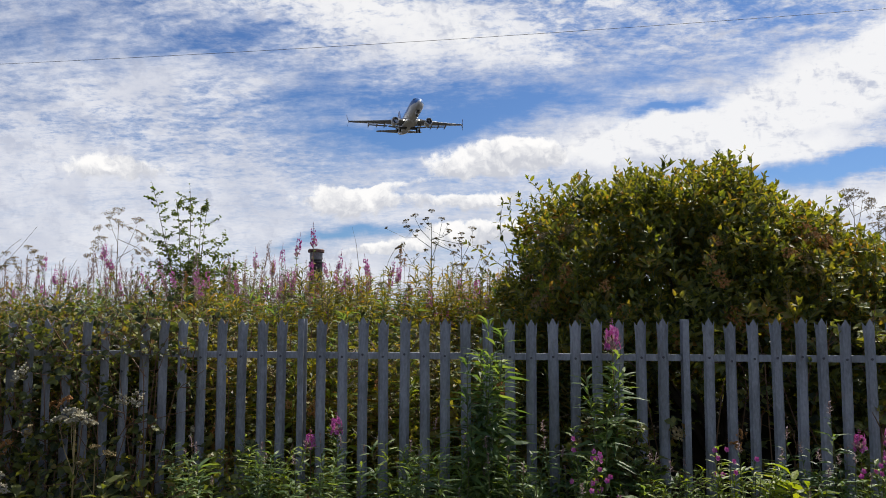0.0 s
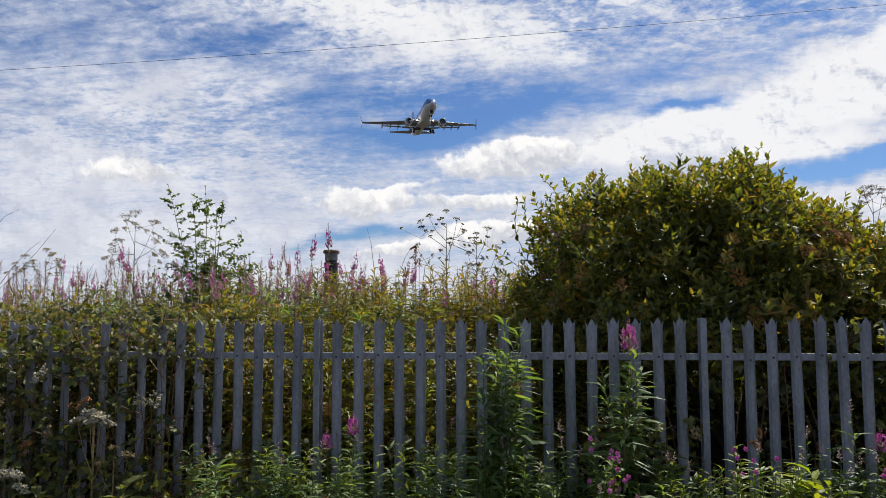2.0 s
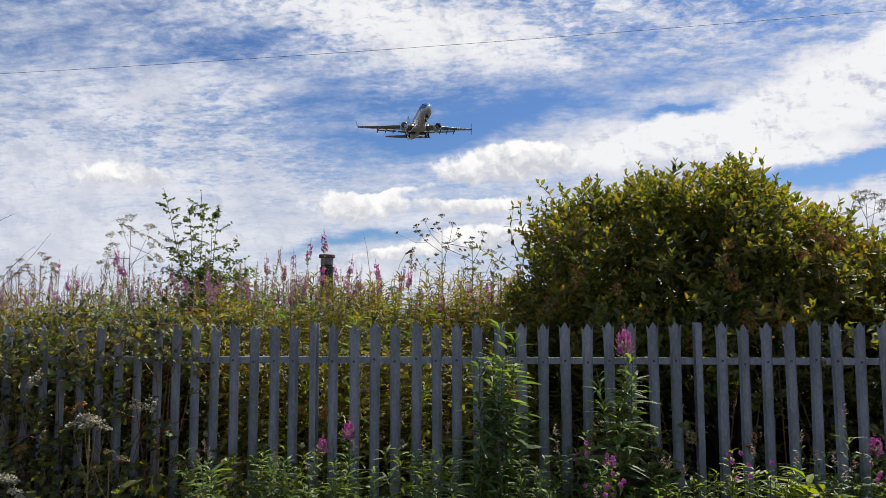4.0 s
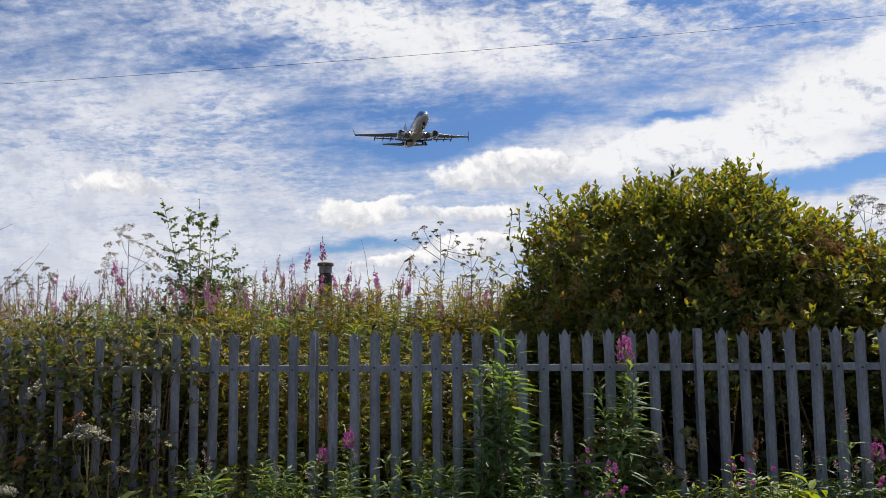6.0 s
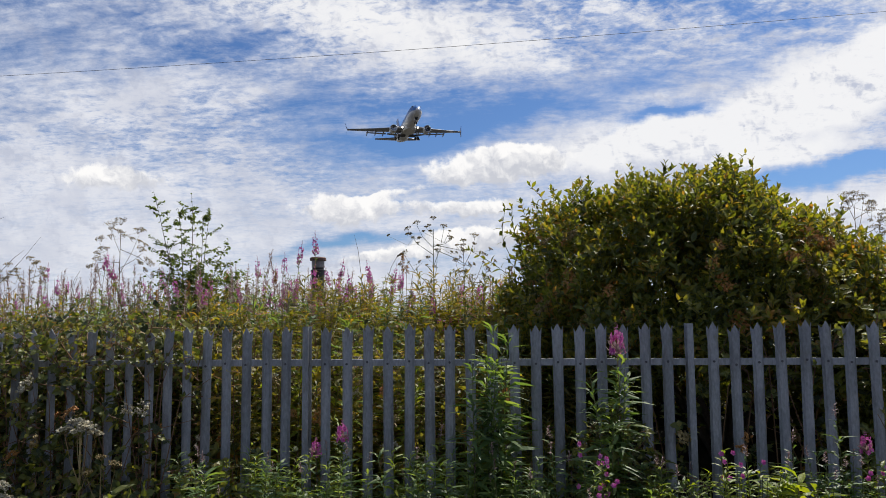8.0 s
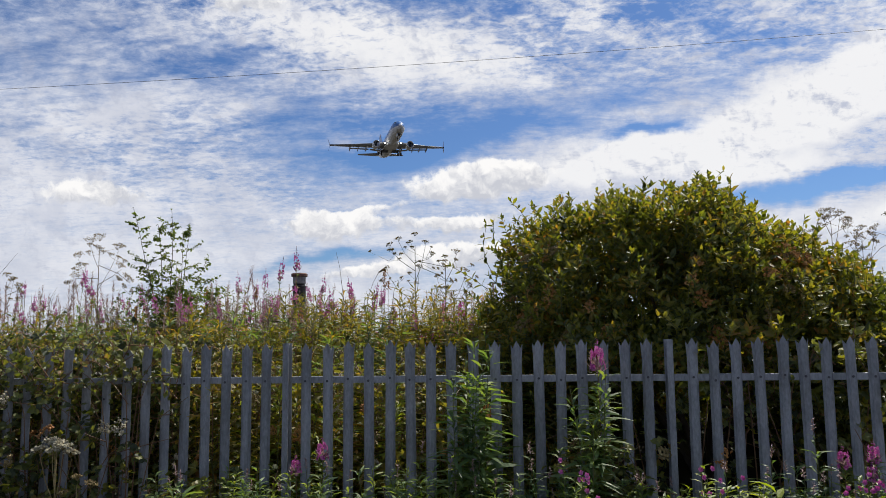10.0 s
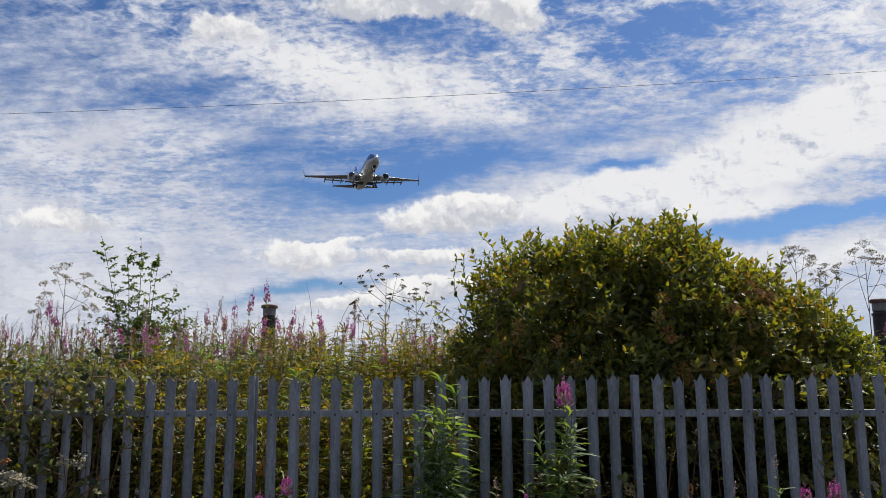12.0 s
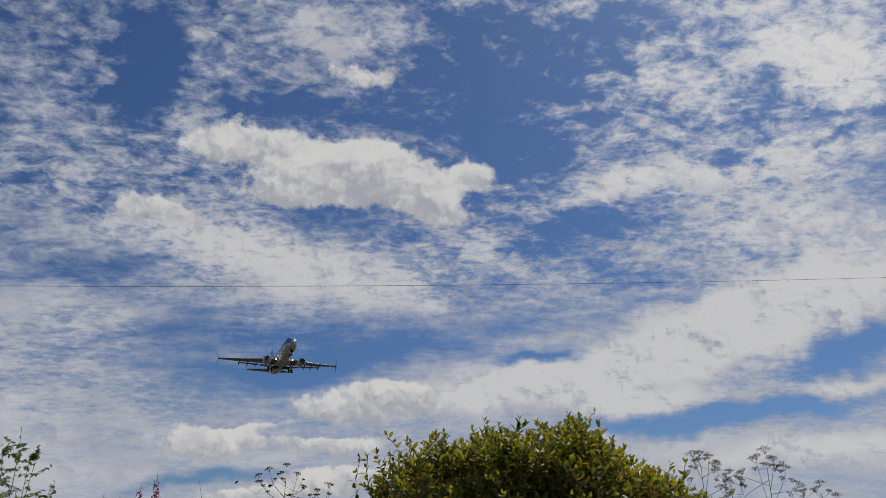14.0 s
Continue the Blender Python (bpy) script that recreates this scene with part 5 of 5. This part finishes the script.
build_broad_weed(2.27, 3.9, .90, 91, M_LIME, "broad-leaved lime-green weed at the verge")
build_broad_weed(2.38, 3.95, .84, 92, M_LIME, "broad-leaved lime-green weed at the verge")
build_broad_weed(2.15, 3.95, .80, 93, M_HERB, "broad-leaved dark green weed at the verge")
build_broad_weed(-1.35, 4.0, .84, 94, M_HERB, "broad-leaved green weed at the fence foot", 24, .17, .06)
build_broad_weed(-1.55, 4.1, .72, 95, M_BRAMBLE, "broad-leaved green weed at the fence foot", 24, .16, .06)
build_broad_weed(1.45, 4.0, .78, 96, M_HERB, "broad-leaved green weed before the pales", 22, .16, .05)
build_broad_weed(-2.0, 4.0, .72, 97, M_BRAMBLE, "broad-leaved weed below the hogweed", 26, .16, .06)
build_broad_weed(-2.6, 4.0, .62, 98, M_BRAMBLE, "broad-leaved weed below the hogweed", 26, .16, .06)
build_broad_weed(.8, 4.0, .78, 99, M_HERB, "broad-leaved green weed before the pales", 22, .16, .05)
build_pipe("vent_pipe", 5.95, 9.5, 2.74, 0.09, "black vent pipe with a pale cowl and a rusty cap")

# ---- the airliner on its approach ----
def solid_paint(name, colour, rough=.35, metal=0.0):
    dark = tuple(c * .8 for c in colour)
    return solid_material(name, [(0, dark), (.5, colour), (1, colour)], rough, metal, .35, 6.0, .02)


M_WHITE = solid_paint("white_aircraft_paint", (.72, .72, .72))
M_BLUEP = solid_paint("blue_aircraft_paint", (.055, .17, .42))
M_GREYP = solid_paint("grey_wing_paint", (.33, .34, .36), .45)
M_DARKM = solid_paint("dark_engine_metal_and_bay_shade", (.03, .03, .033), .5, .3)
M_LIP = solid_paint("bare_metal_lip", (.62, .62, .63), .3, .8)
M_TYRE = solid_paint("black_tyre_rubber", (.025, .025, .025), .8)
M_GLASS = solid_paint("dark_cockpit_glass", (.02, .022, .028), .1)
M_LANDING, nl = material("landing_light_glow")
em = nl.node("ShaderNodeEmission")
em.inputs[0].default_value, em.inputs[1].default_value = (1.0, .95, .85, 1), 6.0
nl.plug(nl.node("ShaderNodeOutputMaterial").inputs[0], em.outputs[0])


def loft(b, rings, mat=0, closed=True, ends=True):
    n = len(rings[0])
    fs = []
    for i in range(len(rings) - 1):
        for j in range(n if closed else n - 1):
            k = (j + 1) % n
            fs.append((i * n + j, i * n + k, (i + 1) * n + k, (i + 1) * n + j))
    if ends:
        fs.append(tuple(range(n))[::-1])
        fs.append(tuple((len(rings) - 1) * n + j for j in range(n)))
    b.add([p for ring in rings for p in ring], fs, mat)


def wing_ring(x, y_lead, chord, z, thick):
    prof = [(0, 0), (.05, .42), (.2, .72), (.4, .72), (.7, .38), (1, .03), (.7, -.16), (.4, -.28), (.2, -.28), (.05, -.2)]
    return [(x, y_lead - c * chord, z + h * thick * chord) for c, h in prof]


def build_airliner():
    plane = thing("airliner", "twin-engine white airliner with a blue upper fuselage, landing gear down", "airplane")
    # fuselage: stations of distance behind the nose, half width, half height, centre height
    st = [(0.05, .06, .06, -.35), (.4, .55, .52, -.32), (1.1, 1.0, .98, -.22), (2.2, 1.45, 1.5, -.08), (3.6, 1.75, 1.85, 0), (5.5, 1.88, 2.0, 0), (10, 1.88, 2.02, 0),
          (16, 1.88, 2.05, 0), (22, 1.88, 2.02, 0), (26, 1.88, 1.98, .02), (29, 1.75, 1.78, .22), (32, 1.45, 1.4, .55), (35, 1.0, .95, .9), (37.2, .55, .55, 1.15), (38.4, .22, .25, 1.3)]
    n = 28

    def ring(s, a0, a1, grow=1.0):
        d, w, h, c = s
        return [(w * grow * math.sin(a), -d, c + h * grow * math.cos(a)) for a in np.linspace(a0, a1, n)]
    b = Build()
    loft(b, [ring(s, 0, 2 * math.pi * (1 - 1 / n)) for s in st], 0)
    fus = part("fuselage", b, M_WHITE, plane, smooth=True)
    b = Build()
    loft(b, [ring(s, -1.72, 1.72, 1.004) for s in st[1:-1]], 0, closed=False, ends=False)
    part("upper_livery", b, M_BLUEP, fus, "blue upper body paint", smooth=True)
    b = Build()
    for sx in (-1, 1):
        for k in range(3):
            x0 = sx * (.15 + k * .42)
            b.add([(x0, -1.75 - k * .12, 1.02 - k * .03), (x0 + sx * .36, -1.82 - k * .2, .97 - k * .08), (x0 + sx * .36, -2.25 - k * .2, 1.36 - k * .12), (x0, -2.2 - k * .12, 1.44 - k * .06)], [(0, 1, 2, 3)])
    part("windscreen", b, M_GLASS, fus, "dark cockpit glass")
    b = Build()
    loft(b, [[(1.0 * math.sin(a) * w, -d, -1.65 + .62 * math.cos(a) * h) for a in np.linspace(0, 6.0, 16)] for d, w, h in ((11.5, .4, .3), (13, 1.6, .9), (16, 2.0, 1.05), (19.5, 2.0, 1.05), (22, 1.4, .8), (24, .4, .3))])
    part("belly_fairing", b, M_WHITE, plane, smooth=True)
    for sx in (1, -1):
        b = Build()
        loft(b, [wing_ring(sx * x, -yl, c, z, t) for x, yl, c, z, t in ((1.4, 13.2, 7.6, -1.35, .13), (5.6, 16.2, 4.6, -.95, .12), (11, 19.3, 3.1, -.4, .11), (17.0, 22.5, 1.6, .3, .1))])
        wing = part("wing", b, M_GREYP, plane, "swept grey wing", smooth=True)
        b = Build()
        loft(b, [wing_ring(sx * x, -yl, c, z, t) for x, yl, c, z, t in ((2.0, 20.0, 2.0, -1.75, .1), (5.6, 20.4, 1.5, -1.35, .1))])
        loft(b, [wing_ring(sx * x, -yl, c, z, t) for x, yl, c, z, t in ((6.0, 20.5, 1.5, -1.3, .1), (11.6, 21.9, 1.1, -.72, .1))])
        part("flap", b, M_GREYP, wing, "lowered trailing-edge flap")
        for x, y, z in ((6.9, 20.2, -1.2), (9.1, 20.9, -.95), (11.4, 21.7, -.7), (3.4, 19.8, -1.7)):
            b = Build()
            b.tube([(sx * x, -y + 1.6, z + .12), (sx * x, -y + .6, z - .18), (sx * x, -y - .6, z - .3), (sx * x, -y - 2.1, z - .62)], [.05, .2, .2, .04], 8)
            part("flap_fairing", b, M_GREYP, wing)
        b = Build()
        for up, lean, tip in ((1, .55, 2.3), (-1, .35, 1.2)):
            r0 = [(sx * 17.0, -22.6, .34), (sx * 17.0, -24.1, .34), (sx * 17.06, -24.1, .36), (sx * 17.06, -22.6, .36)]
            r1 = [(sx * (17.0 + lean), -24.4, .34 + up * tip), (sx * (17.0 + lean), -25.0, .34 + up * tip), (sx * (17.05 + lean), -25.0, .35 + up * tip), (sx * (17.05 + lean), -24.4, .35 + up * tip)]
            loft(b, [r0, r1])
        part("winglet", b, M_BLUEP, wing, "blue split winglet")
        # engine
        b = Build()
        cx, cz = sx * 4.83, -2.0
        prof = [(.80, -15.9), (.92, -15.2), (1.06, -13.9), (1.10, -13.0), (1.02, -12.45), (.93, -12.3), (.82, -12.4), (.78, -12.8)]
        b.lathe([(r, y) for r, y in prof], 26, centre=(cx, 0, cz), axis="y")
        eng = part("engine", b, M_WHITE, plane, "white engine nacelle", smooth=True)
        b = Build()
        b.lathe([(1.03, -12.5), (1.0, -12.36), (.93, -12.28), (.83, -12.38), (.81, -12.44)], 26, centre=(cx, 0, cz), axis="y")
        part("intake_lip", b, M_LIP, eng, "bare metal intake lip", smooth=True)
        b = Build()
        b.lathe([(.82, -12.44), (.8, -12.5), (.3, -12.55), (.02, -12.35)], 26, centre=(cx, 0, cz), axis="y")
        part("fan", b, M_DARKM, eng, "dark fan face")
        b = Build()
        b.lathe([(.12, -17.6), (.4, -16.6), (.62, -15.9), (.7, -15.6)], 20, centre=(cx, 0, cz), axis="y")
        part("exhaust_cone", b, M_DARKM, eng)
        b = Build()
        loft(b, [[(cx - .16, -13.2, cz + .95), (cx + .16, -13.2, cz + .95), (cx + .16, -13.2, cz + 1.0), (cx - .16, -13.2, cz + 1.0)],
                 [(cx - .18, -18.5, cz + .6), (cx + .18, -18.5, cz + .6), (cx + .18, -18.5, cz + 1.35), (cx - .18, -18.5, cz + 1.35)]])
        part("pylon", b, M_GREYP, eng)
        # tailplane
        b = Build()
        loft(b, [wing_ring(sx * x, -yl, c, z, t) for x, yl, c, z, t in ((.4, 33.2, 4.0, 1.0, .1), (7.15, 37.4, 1.5, 1.75, .09))])
        part("tailplane", b, M_GREYP, plane, smooth=True)
        # main gear
        b = Build()
        b.tube([(sx * 2.86, -19.4, -1.5), (sx * 2.86, -19.6, -3.0)], .14, 8)
        b.tube([(sx * 2.5, -19.6, -3.0), (sx * 3.22, -19.6, -3.0)], .1, 8)
        b.box(sx * 3.3 - .04, sx * 3.3 + .04, -20.2, -18.9, -2.4, -1.2)
        gear = part("main_gear", b, M_LIP, plane, "lowered main landing gear")
        for dx in (-.42, .42):
            w = Build()
            w.add([(sx * 2.86 + dx + o, -19.6 + r * math.cos(a), -3.0 + r * math.sin(a)) for o, r in ((-.18, .45), (-.14, .55), (.14, .55), (.18, .45)) for a in np.arange(18) * math.pi / 9],
                  [(i * 18 + j, i * 18 + (j + 1) % 18, (i + 1) * 18 + (j + 1) % 18, (i + 1) * 18 + j) for i in range(3) for j in range(18)] + [tuple(range(18))[::-1], tuple(range(54, 72))])
            part("wheel", w, M_TYRE, gear)
        # solid near-black box: the shade inside the open main gear well, as colour
        b = Build()
        b.box(sx * 1.55 - 1.0, sx * 1.55 + 1.0, -20.6, -18.4, -2.38, -2.2)
        part("gear_well", b, M_DARKM, plane, "near-black block for the shade in the open gear bay")
        b = Build()
        b.lathe([(.02, -13.1), (.16, -13.15), (.2, -13.4), (.1, -13.6)], 12, centre=(sx * 2.25, 0, -1.5), axis="y")
        part("landing_light", b, M_LANDING, wing, "lit landing light")
    b = Build()
    loft(b, [[(x * t, -d, z) for x, d in ((-.16, d0), (.16, d0), (.12, d1), (-.12, d1))] for t, d0, d1, z in ((1, 30.0, 37.2, 1.6), (.9, 32.2, 37.6, 3.4), (.5, 36.2, 39.4, 8.0))])
    part("tail_fin", b, M_BLUEP, plane, "blue tail fin")
    b = Build()
    b.tube([(0, -4.1, -1.7), (0, -4.25, -2.9)], .09, 8)
    b.tube([(-.25, -4.25, -2.9), (.25, -4.25, -2.9)], .07, 8)
    gear = part("nose_gear", b, M_LIP, plane, "lowered nose landing gear")
    for dx in (-.22, .22):
        w = Build()
        w.add([(dx + o, -4.25 + r * math.cos(a), -2.9 + r * math.sin(a)) for o, r in ((-.1, .28), (-.07, .34), (.07, .34), (.1, .28)) for a in np.arange(14) * math.pi / 7],
              [(i * 14 + j, i * 14 + (j + 1) % 14, (i + 1) * 14 + (j + 1) % 14, (i + 1) * 14 + j) for i in range(3) for j in range(14)] + [tuple(range(14))[::-1], tuple(range(42, 56))])
        part("wheel", w, M_TYRE, gear)
    # nose gear bay: its inner shade drawn as a solid near-black box
    b = Build()
    b.box(-.42, .42, -4.6, -2.7, -1.98, -1.75)
    part("gear_well", b, M_DARKM, plane, "near-black block for the shade in the open gear bay")
    for sx in (-1, 1):
        b = Build()
        b.box(sx * .46 - .02, sx * .46 + .02, -4.5, -2.8, -2.45, -1.8)
        part("gear_door", b, M_WHITE, plane)
    fwd, rgt = Vector((.30388, -.95210, .03394)), Vector((-.95223, -.30467, -.02078))
    up = rgt.cross(fwd)
    plane.matrix_basis = Matrix.Translation(AIRLINER_AT) @ Matrix((rgt, fwd, up)).transposed().to_4x4()


build_airliner()
